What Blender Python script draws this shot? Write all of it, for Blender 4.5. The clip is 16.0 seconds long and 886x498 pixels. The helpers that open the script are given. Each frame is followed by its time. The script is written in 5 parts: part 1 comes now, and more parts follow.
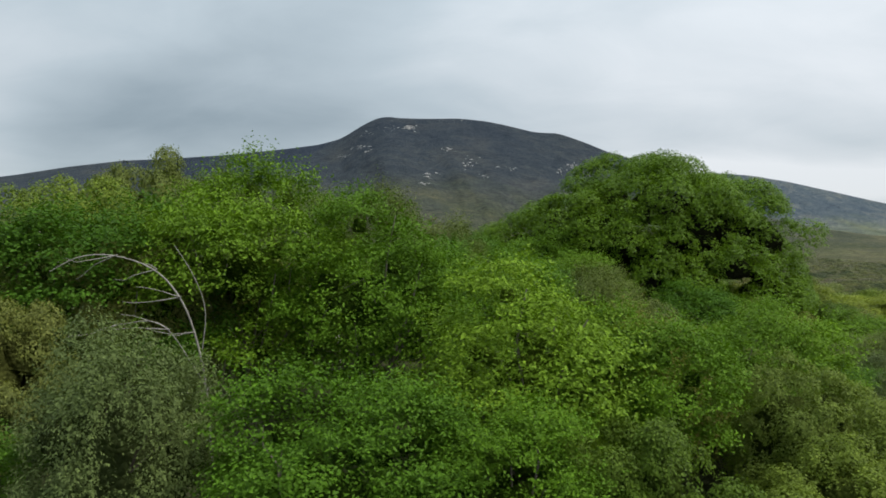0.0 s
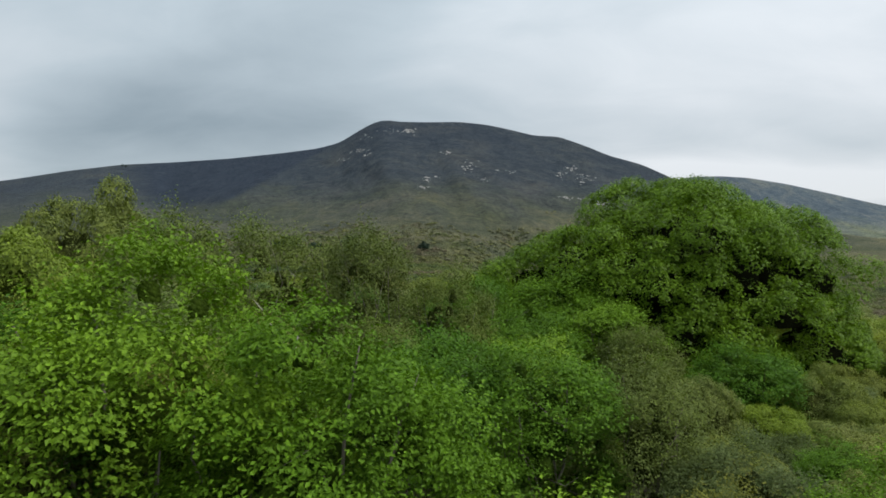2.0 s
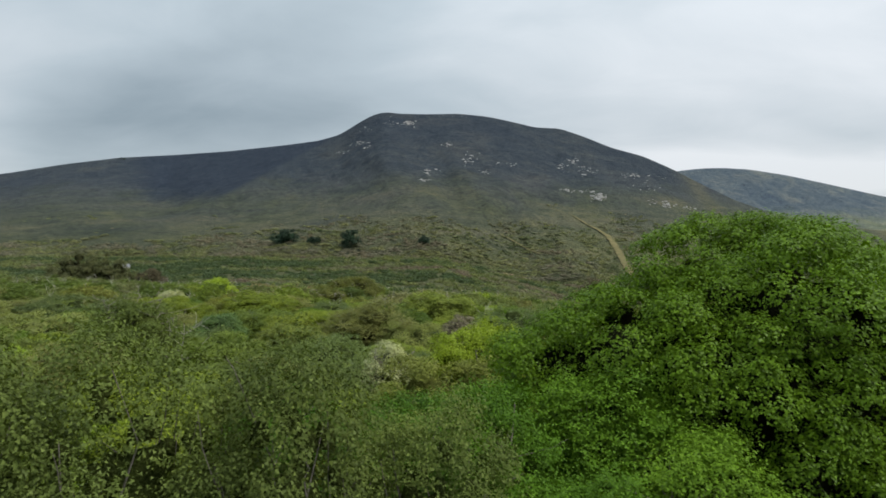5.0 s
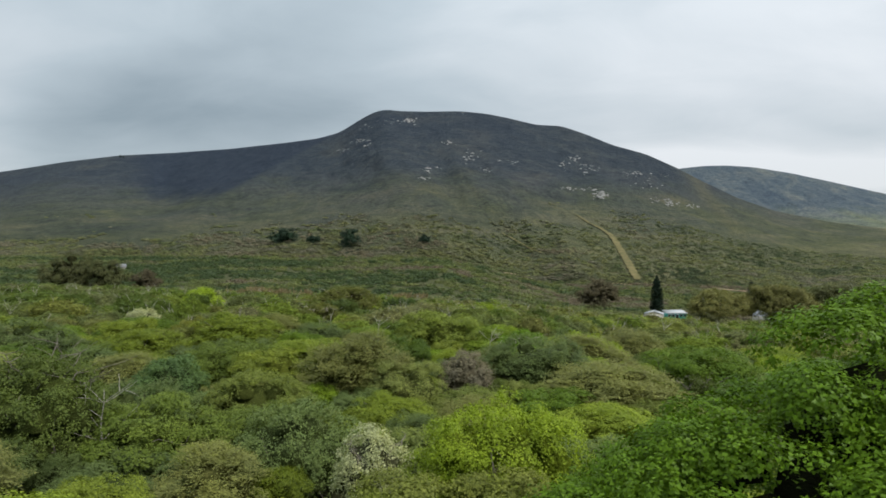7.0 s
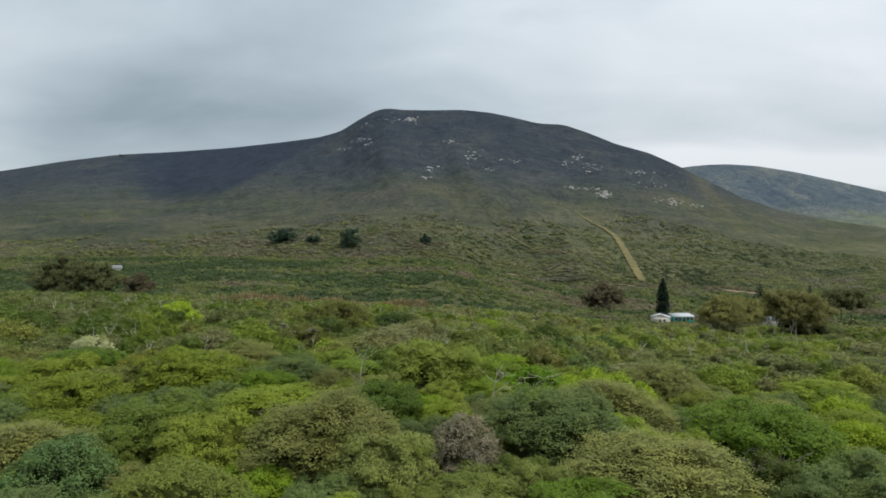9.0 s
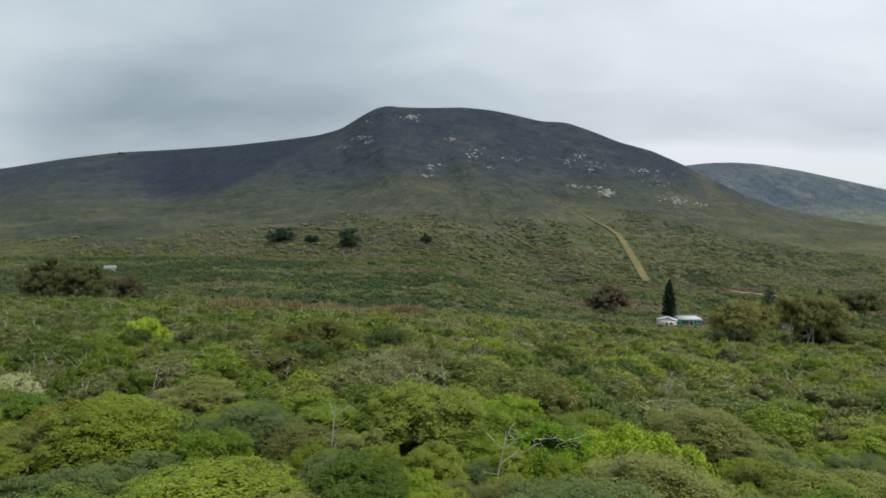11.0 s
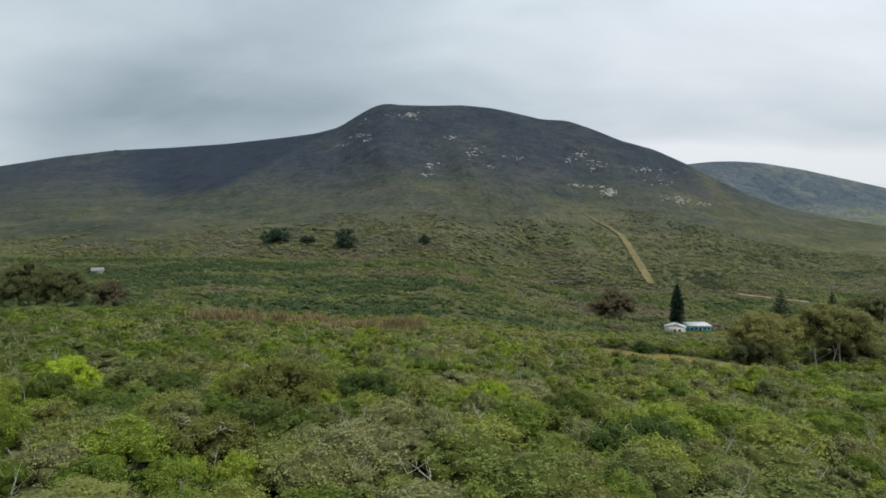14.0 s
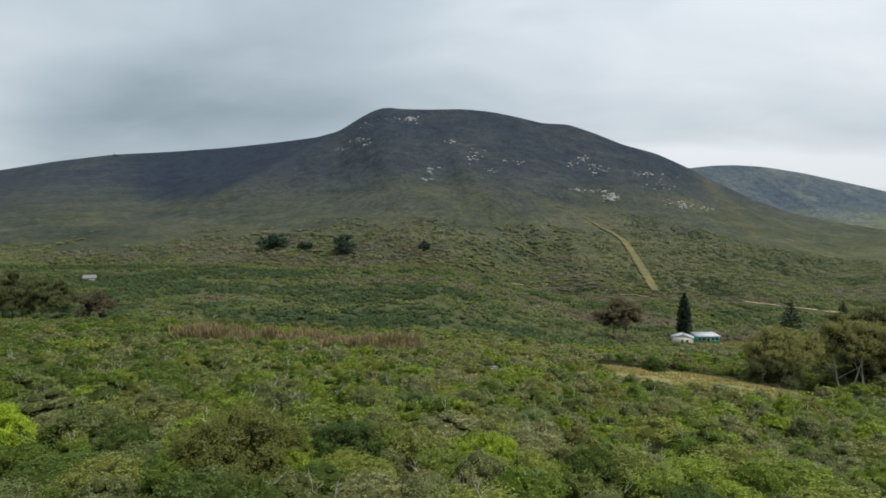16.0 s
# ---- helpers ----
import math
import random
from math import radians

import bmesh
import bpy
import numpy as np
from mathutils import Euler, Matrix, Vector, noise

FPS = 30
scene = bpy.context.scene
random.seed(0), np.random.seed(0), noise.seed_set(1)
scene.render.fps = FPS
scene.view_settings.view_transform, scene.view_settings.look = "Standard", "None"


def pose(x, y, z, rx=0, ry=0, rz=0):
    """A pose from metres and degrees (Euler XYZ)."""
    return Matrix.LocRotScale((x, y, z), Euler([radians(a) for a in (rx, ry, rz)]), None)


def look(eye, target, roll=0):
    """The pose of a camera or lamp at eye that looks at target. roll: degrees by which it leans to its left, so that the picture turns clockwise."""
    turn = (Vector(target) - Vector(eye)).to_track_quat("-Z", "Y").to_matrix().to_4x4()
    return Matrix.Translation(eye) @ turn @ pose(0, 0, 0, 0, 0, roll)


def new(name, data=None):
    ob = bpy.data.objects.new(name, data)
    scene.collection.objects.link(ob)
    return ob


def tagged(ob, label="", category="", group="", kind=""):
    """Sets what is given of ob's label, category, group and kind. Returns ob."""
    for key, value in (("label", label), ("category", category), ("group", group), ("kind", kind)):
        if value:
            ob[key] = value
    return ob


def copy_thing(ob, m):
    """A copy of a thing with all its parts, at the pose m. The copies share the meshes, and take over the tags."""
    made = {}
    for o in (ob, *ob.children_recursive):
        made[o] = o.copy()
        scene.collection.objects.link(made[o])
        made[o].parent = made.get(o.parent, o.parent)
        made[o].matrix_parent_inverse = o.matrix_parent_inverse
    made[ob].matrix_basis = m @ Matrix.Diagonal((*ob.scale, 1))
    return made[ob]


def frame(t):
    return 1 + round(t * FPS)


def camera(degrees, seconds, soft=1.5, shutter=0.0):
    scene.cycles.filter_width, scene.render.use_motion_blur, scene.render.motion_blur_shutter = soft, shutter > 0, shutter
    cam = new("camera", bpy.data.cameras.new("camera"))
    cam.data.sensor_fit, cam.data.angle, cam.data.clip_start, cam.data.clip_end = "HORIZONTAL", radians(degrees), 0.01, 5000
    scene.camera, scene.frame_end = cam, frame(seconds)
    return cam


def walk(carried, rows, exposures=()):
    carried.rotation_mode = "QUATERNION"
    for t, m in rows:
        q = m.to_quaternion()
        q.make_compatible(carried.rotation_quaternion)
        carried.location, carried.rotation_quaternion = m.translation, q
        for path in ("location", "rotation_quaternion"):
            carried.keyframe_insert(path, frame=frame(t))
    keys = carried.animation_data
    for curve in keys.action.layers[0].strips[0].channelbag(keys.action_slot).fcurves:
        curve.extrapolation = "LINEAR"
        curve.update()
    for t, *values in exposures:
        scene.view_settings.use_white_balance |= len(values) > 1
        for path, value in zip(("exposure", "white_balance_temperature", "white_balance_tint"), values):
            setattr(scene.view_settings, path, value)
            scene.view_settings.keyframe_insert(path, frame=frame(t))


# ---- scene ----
import collections

# the flight: seconds, eye, pitch, lean and heading of a drone that climbs over the thicket
PATH = [
    (0.0, 0.808, 4.065, 7.956, -0.017, 0.081, -0.278),
    (0.5, 0.821, 4.894, 8.266, 0.056, 0.249, -0.405),
    (1.0, 0.828, 5.690, 8.611, 0.035, 0.301, -0.177),
    (1.5, 0.837, 6.433, 8.935, 0.013, 0.368, -0.134),
    (2.0, 0.865, 7.084, 9.248, -0.054, 0.373, -0.144),
    (2.5, 0.930, 7.729, 9.575, -0.071, 0.289, -0.117),
    (3.0, 1.007, 8.486, 9.879, -0.067, 0.163, -0.082),
    (3.5, 1.084, 9.515, 10.192, -0.092, 0.097, -0.081),
    (4.0, 1.142, 10.670, 10.481, -0.053, -0.087, -0.089),
    (6.5, 0.968, 17.656, 12.234, 0.080, -0.634, -0.015),
    (7.0, 1.071, 19.286, 12.577, 0.095, -0.661, -0.031),
    (7.5, 1.208, 21.055, 12.965, 0.146, -0.701, 0.022),
    (8.0, 1.320, 22.879, 13.328, 0.192, -0.741, -0.009),
    (8.5, 1.417, 24.774, 13.705, 0.228, -0.749, -0.023),
    (9.0, 1.503, 26.713, 14.041, 0.272, -0.779, -0.029),
    (11.5, 1.966, 37.161, 15.770, 0.419, -1.049, -0.094),
    (12.0, 2.092, 39.283, 16.118, 0.424, -1.096, -0.102),
    (12.5, 2.224, 41.428, 16.494, 0.433, -1.096, -0.096),
    (13.0, 2.347, 43.570, 16.863, 0.423, -1.108, -0.105),
    (13.5, 2.465, 45.726, 17.250, 0.407, -1.123, -0.146),
    (14.0, 2.547, 47.884, 17.646, 0.399, -1.151, -0.152),
    (14.5, 2.641, 50.066, 18.069, 0.402, -1.096, -0.167),
    (15.0, 2.770, 52.265, 18.535, 0.424, -0.967, -0.144),
    (15.5, 2.886, 54.434, 18.998, 0.452, -0.907, -0.186),
    (16.0, 3.000, 56.600, 19.500, 0.476, -0.783, -0.142),
]
cam = camera(75.0, 16.0, 1.7)
walk(cam, [(t, pose(x, y, z, 90 + pitch, lean, yaw)) for t, x, y, z, yaw, pitch, lean in PATH])

EYE = Vector((3.0, 56.6, 19.5))     # where the flight ends; the mountain's skyline is drawn up from here
FOCAL = 1022.0
HORIZON = 427.0

# ------------------------------------------------------------------ light
scene.view_settings.exposure = 0.0
world = bpy.data.worlds.new("overcast_sky")
scene.world = world
world.use_nodes = True
W = world.node_tree
W.nodes.clear()


def wn(kind, **kw):
    n = W.nodes.new(kind)
    for k, v in kw.items():
        n.inputs[k].default_value = v
    return n


def wmath(op, a, b=None, c=None):
    n = W.nodes.new("ShaderNodeMath")
    n.operation = op
    for i, v in enumerate((a, b, c)):
        if v is None:
            continue
        if isinstance(v, (int, float)):
            n.inputs[i].default_value = v
        else:
            W.links.new(v, n.inputs[i])
    return n.outputs[0]


SUN_EL, SUN_AZ = 58.0, 112.0          # degrees; azimuth clockwise from straight ahead
coord = wn("ShaderNodeTexCoord")
split = wn("ShaderNodeSeparateXYZ")
W.links.new(coord.outputs["Generated"], split.inputs[0])
sx, sy, sz = split.outputs
up = wmath("MAXIMUM", sz, 0.0)
lift = wmath("ADD", up, 0.30)
deck = wn("ShaderNodeCombineXYZ")
W.links.new(wmath("DIVIDE", sx, lift), deck.inputs[0])
W.links.new(wmath("DIVIDE", sy, lift), deck.inputs[1])


def clouds(scale, detail, rough, shift):
    m = W.nodes.new("ShaderNodeMapping")
    m.inputs["Location"].default_value = shift
    m.inputs["Scale"].default_value = (0.85, 1.3, 1)
    W.links.new(deck.outputs[0], m.inputs[0])
    n = wn("ShaderNodeTexNoise", Scale=scale, Detail=detail, Roughness=rough, Distortion=0.4)
    W.links.new(m.outputs[0], n.inputs["Vector"])
    return n.outputs[0]


def bump(x0, z0, wx, wz):
    """A soft swell of the cloud deck about one bearing and height."""
    a = wmath("POWER", wmath("DIVIDE", wmath("SUBTRACT", wmath("DIVIDE", sx, wmath("MAXIMUM", sy, 0.05)), x0), wx), 2.0)
    b = wmath("POWER", wmath("DIVIDE", wmath("SUBTRACT", wmath("DIVIDE", sz, wmath("MAXIMUM", sy, 0.05)), z0), wz), 2.0)
    return wmath("EXPONENT", wmath("MULTIPLY", wmath("ADD", a, b), -1.0))


big = clouds(0.75, 3.0, 0.5, (1.7, 0.4, 0))
fine = clouds(2.6, 5.0, 0.55, (4.2, 1.1, 0))
tone = wmath("ADD", wmath("MULTIPLY", wmath("SUBTRACT", big, 0.5), 0.9), wmath("MULTIPLY", wmath("SUBTRACT", fine, 0.5), 0.30))
tone = wmath("ADD", tone, wmath("MULTIPLY", sx, 0.14))
tone = wmath("ADD", tone, 0.60)
for x0, z0, wx, wz, amount in ((-0.42, 0.24, 0.36, 0.09, -0.20), (-0.1, 0.22, 0.4, 0.05, -0.14), (0.45, 0.135, 0.15, 0.035, 0.42), (0.70, 0.115, 0.16, 0.045, 0.50), (0.55, 0.25, 0.35, 0.10, 0.12),
                               (-0.8, 0.2, 0.1, 0.12, 0.2), (0.75, 0.2, 0.13, 0.05, -0.16), (0.2, 0.36, 0.3, 0.07, 0.10), (-0.75, 0.38, 0.35, 0.10, 0.14)):
    tone = wmath("ADD", tone, wmath("MULTIPLY", bump(x0, z0, wx, wz), amount))
ramp = W.nodes.new("ShaderNodeValToRGB")
W.links.new(tone, ramp.inputs[0])
ramp.color_ramp.elements[0].position, ramp.color_ramp.elements[0].color = 0.15, (0.215, 0.275, 0.315, 1)
ramp.color_ramp.elements[1].position, ramp.color_ramp.elements[1].color = 0.95, (0.80, 0.83, 0.86, 1)
e = ramp.color_ramp.elements.new(0.5)
e.color = (0.44, 0.51, 0.555, 1)
# an overcast sky is about three times as bright overhead as near the horizon
over = wmath("ADD", 0.86, wmath("MULTIPLY", wmath("POWER", up, 1.4), 1.3))
sky = W.nodes.new("ShaderNodeTexSky")
sky.sky_type = "NISHITA"
sky.sun_disc = False
sky.sun_elevation, sky.sun_rotation = radians(SUN_EL), radians(SUN_AZ)
bg_sky = wn("ShaderNodeBackground", Strength=0.012)
W.links.new(sky.outputs[0], bg_sky.inputs[0])
bg_cloud = wn("ShaderNodeBackground")
W.links.new(ramp.outputs[0], bg_cloud.inputs[0])
W.links.new(over, bg_cloud.inputs[1])
both = wn("ShaderNodeAddShader")
W.links.new(bg_sky.outputs[0], both.inputs[0])
W.links.new(bg_cloud.outputs[0], both.inputs[1])
out = wn("ShaderNodeOutputWorld")
W.links.new(both.outputs[0], out.inputs[0])

lamp = bpy.data.lights.new("sun", "SUN")
lamp.energy, lamp.angle, lamp.color = 2.75, radians(20), (1.0, 0.96, 0.9)
sun = new("sun", lamp)
sun_way = Vector((math.sin(radians(SUN_AZ)) * math.cos(radians(SUN_EL)), math.cos(radians(SUN_AZ)) * math.cos(radians(SUN_EL)), math.sin(radians(SUN_EL))))
sun.matrix_world = look(sun_way * 100, (0, 0, 0))


# ------------------------------------------------------------------ materials
def mat(name, rough=0.7, spec=0.3):
    m = bpy.data.materials.new(name)
    m.use_nodes = True
    b = m.node_tree.nodes["Principled BSDF"]
    b.inputs["Roughness"].default_value = rough
    b.inputs["Specular IOR Level"].default_value = spec
    return m, m.node_tree, b


def ramp_node(T, stops, fac, mode="LINEAR"):
    r = T.nodes.new("ShaderNodeValToRGB")
    r.color_ramp.interpolation = mode
    while len(r.color_ramp.elements) < len(stops):
        r.color_ramp.elements.new(0.5)
    for el, (p, c) in zip(r.color_ramp.elements, stops):
        el.position, el.color = p, (*c, 1)
    T.links.new(fac, r.inputs[0])
    return r.outputs[0]


def noise_node(T, scale, detail=4.0, rough=0.55, vec=None, distortion=0.0, stretch=None):
    n = T.nodes.new("ShaderNodeTexNoise")
    n.inputs["Scale"].default_value, n.inputs["Detail"].default_value = scale, detail
    n.inputs["Roughness"].default_value, n.inputs["Distortion"].default_value = rough, distortion
    if vec is None:
        vec = T.nodes.new("ShaderNodeNewGeometry").outputs["Position"]
    if stretch:
        m = T.nodes.new("ShaderNodeMapping")
        m.inputs["Scale"].default_value = stretch
        T.links.new(vec, m.inputs[0])
        vec = m.outputs[0]
    T.links.new(vec, n.inputs["Vector"])
    return n.outputs[0]


def mix_node(T, fac, a, b, blend="MIX"):
    n = T.nodes.new("ShaderNodeMix")
    n.data_type, n.blend_type = "RGBA", blend
    for sock, v in ((n.inputs[0], fac), (n.inputs[6], a), (n.inputs[7], b)):
        if isinstance(v, (int, float)):
            sock.default_value = v
        elif isinstance(v, tuple):
            sock.default_value = (*v, 1)
        else:
            T.links.new(v, sock)
    return n.outputs[2]


def math_node(T, op, a, b=None, clamp=False):
    n = T.nodes.new("ShaderNodeMath")
    n.operation, n.use_clamp = op, clamp
    for i, v in enumerate((a, b)):
        if v is None:
            continue
        if isinstance(v, (int, float)):
            n.inputs[i].default_value = v
        else:
            T.links.new(v, n.inputs[i])
    return n.outputs[0]


def bump_node(T, b, height, strength, distance):
    n = T.nodes.new("ShaderNodeBump")
    n.inputs["Strength"].default_value, n.inputs["Distance"].default_value = strength, distance
    T.links.new(height, n.inputs["Height"])
    T.links.new(n.outputs[0], b.inputs["Normal"])


LEAF_TINT = {"object": (1.33, 1.34, 1.14), "stored": (1.37, 1.25, 1.66)}   # single plants greener, joined scrub redder and bluer
THICKET = [(0.0, (0.056, 0.088, 0.016)), (0.12, (0.080, 0.128, 0.016)), (0.26, (0.150, 0.215, 0.020)), (0.38, (0.092, 0.122, 0.030)),
           (0.50, (0.160, 0.180, 0.062)), (0.60, (0.122, 0.138, 0.032)), (0.70, (0.160, 0.200, 0.028)), (0.80, (0.100, 0.124, 0.040)), (0.92, (0.122, 0.146, 0.036)), (1.0, (0.118, 0.132, 0.040))]


def foliage(name, stops, source, gloss=0.5, through_leaf=0.26, inner=False, size=8.0, twigs=0.0):
    """Leaves: the hue of a whole plant (by object or by its stored tone), and each leaf a little lighter or darker.
    inner: the twiggy mass of small leaves inside the clumps, with leaves as fine cells in relief, darkened to paint in
    its shade."""
    m, T, b = mat(name, 0.7 if inner else gloss, 0.0 if inner else 0.09)
    if source == "object":
        plant = T.nodes.new("ShaderNodeObjectInfo").outputs["Random"]
    else:
        a = T.nodes.new("ShaderNodeAttribute")
        a.attribute_name = "plant"
        plant = a.outputs["Fac"]
    col = ramp_node(T, stops, plant)
    geo = T.nodes.new("ShaderNodeNewGeometry")
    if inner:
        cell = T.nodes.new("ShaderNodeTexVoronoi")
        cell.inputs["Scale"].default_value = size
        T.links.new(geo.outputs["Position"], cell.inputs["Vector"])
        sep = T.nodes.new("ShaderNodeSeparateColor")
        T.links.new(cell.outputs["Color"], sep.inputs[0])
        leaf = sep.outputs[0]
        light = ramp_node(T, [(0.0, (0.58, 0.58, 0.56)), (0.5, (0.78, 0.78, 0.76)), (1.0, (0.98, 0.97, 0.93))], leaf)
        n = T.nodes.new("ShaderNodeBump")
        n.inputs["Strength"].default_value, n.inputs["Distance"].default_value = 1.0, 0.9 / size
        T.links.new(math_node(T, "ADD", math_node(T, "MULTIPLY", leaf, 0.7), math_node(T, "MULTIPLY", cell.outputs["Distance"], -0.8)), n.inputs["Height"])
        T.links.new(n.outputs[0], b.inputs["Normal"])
    else:
        light = ramp_node(T, [(0.0, (0.74, 0.76, 0.74)), (0.5, (1.0, 1.0, 1.0)), (0.92, (1.18, 1.17, 1.12)), (1.0, (1.5, 1.46, 1.4))], geo.outputs["Random Per Island"])
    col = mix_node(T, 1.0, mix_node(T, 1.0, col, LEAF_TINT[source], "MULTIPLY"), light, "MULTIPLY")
    patch = noise_node(T, 0.8, 3.0)
    col = mix_node(T, 1.0, col, ramp_node(T, [(0.3, (0.84, 0.86, 0.9)), (0.7, (1.14, 1.12, 1.0))], patch), "MULTIPLY")
    if twigs:                       # near-black mixed in: the shade inside the crown, put into the colour
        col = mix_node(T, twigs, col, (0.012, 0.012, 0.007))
    T.links.new(col, b.inputs["Base Color"])
    if inner:
        return m
    tr = T.nodes.new("ShaderNodeBsdfTranslucent")
    T.links.new(mix_node(T, 1.0, col, (1.15, 1.2, 0.5), "MULTIPLY"), tr.inputs[0])
    mx = T.nodes.new("ShaderNodeMixShader")
    mx.inputs[0].default_value = through_leaf
    T.links.new(b.outputs[0], mx.inputs[1])
    T.links.new(tr.outputs[0], mx.inputs[2])
    T.links.new(mx.outputs[0], T.nodes["Material Output"].inputs[0])
    return m


# Second of each pair: the leaf colour with shade painted in.
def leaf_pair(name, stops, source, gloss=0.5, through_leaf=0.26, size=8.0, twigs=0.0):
    return foliage(name + "_leaf", stops, source, gloss, through_leaf), foliage(name + "_shaded_inner", stops, source, inner=True, size=size, twigs=twigs)


def one_tone(c, k=1.35):
    return [(0.0, tuple(v / k for v in c)), (1.0, tuple(v * k for v in c))]


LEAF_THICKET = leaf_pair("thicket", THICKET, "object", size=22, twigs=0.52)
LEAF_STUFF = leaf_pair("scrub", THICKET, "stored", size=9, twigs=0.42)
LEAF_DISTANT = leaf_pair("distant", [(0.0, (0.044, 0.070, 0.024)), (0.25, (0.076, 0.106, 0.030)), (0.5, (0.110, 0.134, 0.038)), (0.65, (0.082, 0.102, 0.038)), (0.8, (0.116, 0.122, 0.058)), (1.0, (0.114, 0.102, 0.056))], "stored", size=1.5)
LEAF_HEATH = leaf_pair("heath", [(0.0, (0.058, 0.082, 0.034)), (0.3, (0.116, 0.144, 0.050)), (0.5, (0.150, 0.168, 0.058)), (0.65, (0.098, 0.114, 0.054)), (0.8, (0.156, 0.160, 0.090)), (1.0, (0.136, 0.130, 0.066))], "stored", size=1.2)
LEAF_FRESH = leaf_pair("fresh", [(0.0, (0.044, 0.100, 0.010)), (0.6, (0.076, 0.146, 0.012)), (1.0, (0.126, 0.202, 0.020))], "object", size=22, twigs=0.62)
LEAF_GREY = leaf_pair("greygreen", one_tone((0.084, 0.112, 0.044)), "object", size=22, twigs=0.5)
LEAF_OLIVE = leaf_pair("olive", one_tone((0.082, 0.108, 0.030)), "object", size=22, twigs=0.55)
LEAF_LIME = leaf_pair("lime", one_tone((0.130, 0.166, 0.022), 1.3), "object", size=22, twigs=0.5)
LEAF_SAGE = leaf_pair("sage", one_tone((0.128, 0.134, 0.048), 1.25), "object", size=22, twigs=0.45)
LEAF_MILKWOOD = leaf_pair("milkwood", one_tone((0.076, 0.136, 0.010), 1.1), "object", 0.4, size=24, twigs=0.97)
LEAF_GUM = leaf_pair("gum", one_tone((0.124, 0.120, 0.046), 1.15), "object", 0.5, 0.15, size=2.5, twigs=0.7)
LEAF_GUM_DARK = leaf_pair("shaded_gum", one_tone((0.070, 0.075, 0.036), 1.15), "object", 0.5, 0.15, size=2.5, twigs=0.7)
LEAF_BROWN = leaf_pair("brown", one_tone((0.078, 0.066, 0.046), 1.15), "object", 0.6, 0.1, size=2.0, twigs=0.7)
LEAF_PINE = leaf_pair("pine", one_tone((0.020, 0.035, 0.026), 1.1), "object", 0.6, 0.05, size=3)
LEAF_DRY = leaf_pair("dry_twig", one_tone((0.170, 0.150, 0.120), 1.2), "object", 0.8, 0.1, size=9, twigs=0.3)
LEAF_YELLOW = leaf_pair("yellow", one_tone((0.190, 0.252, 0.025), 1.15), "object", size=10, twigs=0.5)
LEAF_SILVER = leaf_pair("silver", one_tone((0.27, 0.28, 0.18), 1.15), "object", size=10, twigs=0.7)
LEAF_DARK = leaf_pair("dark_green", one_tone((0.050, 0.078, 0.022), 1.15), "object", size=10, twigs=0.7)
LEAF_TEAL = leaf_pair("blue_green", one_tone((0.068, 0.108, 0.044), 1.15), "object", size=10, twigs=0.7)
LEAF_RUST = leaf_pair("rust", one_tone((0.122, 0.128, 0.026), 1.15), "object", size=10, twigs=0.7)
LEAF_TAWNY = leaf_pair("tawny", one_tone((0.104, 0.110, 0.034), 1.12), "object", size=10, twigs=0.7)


def bark(name, c, scale=9.0):
    m, T, b = mat(name, 0.85, 0.2)
    n = noise_node(T, scale, 6.0, 0.65, stretch=(1, 1, 0.25))
    T.links.new(ramp_node(T, [(0.25, tuple(v * 0.45 for v in c)), (0.5, c), (0.8, tuple(min(1, v * 1.5) for v in c))], n), b.inputs["Base Color"])
    bump_node(T, b, n, 0.5, 0.02)
    return m


BARK = bark("grey_bark", (0.20, 0.175, 0.145))
BARK_DARK = bark("dark_bark", (0.085, 0.07, 0.055))
BARK_GUM = bark("pale_gum_bark", (0.48, 0.43, 0.36), 3.0)
BARK_GREY = bark("weathered_wood", (0.27, 0.25, 0.22))
BARK_DEAD = bark("bleached_wood", (0.42, 0.39, 0.34))



def ground_material():
    m, T, b = mat("thicket_floor", 0.95, 0.1)
    n = noise_node(T, 0.6, 8.0, 0.65)
    T.links.new(ramp_node(T, [(0.3, (0.034, 0.034, 0.017)), (0.5, (0.058, 0.066, 0.027)), (0.72, (0.09, 0.09, 0.045))], n), b.inputs["Base Color"])
    bump_node(T, b, noise_node(T, 3.0, 6.0), 0.8, 0.15)
    return m


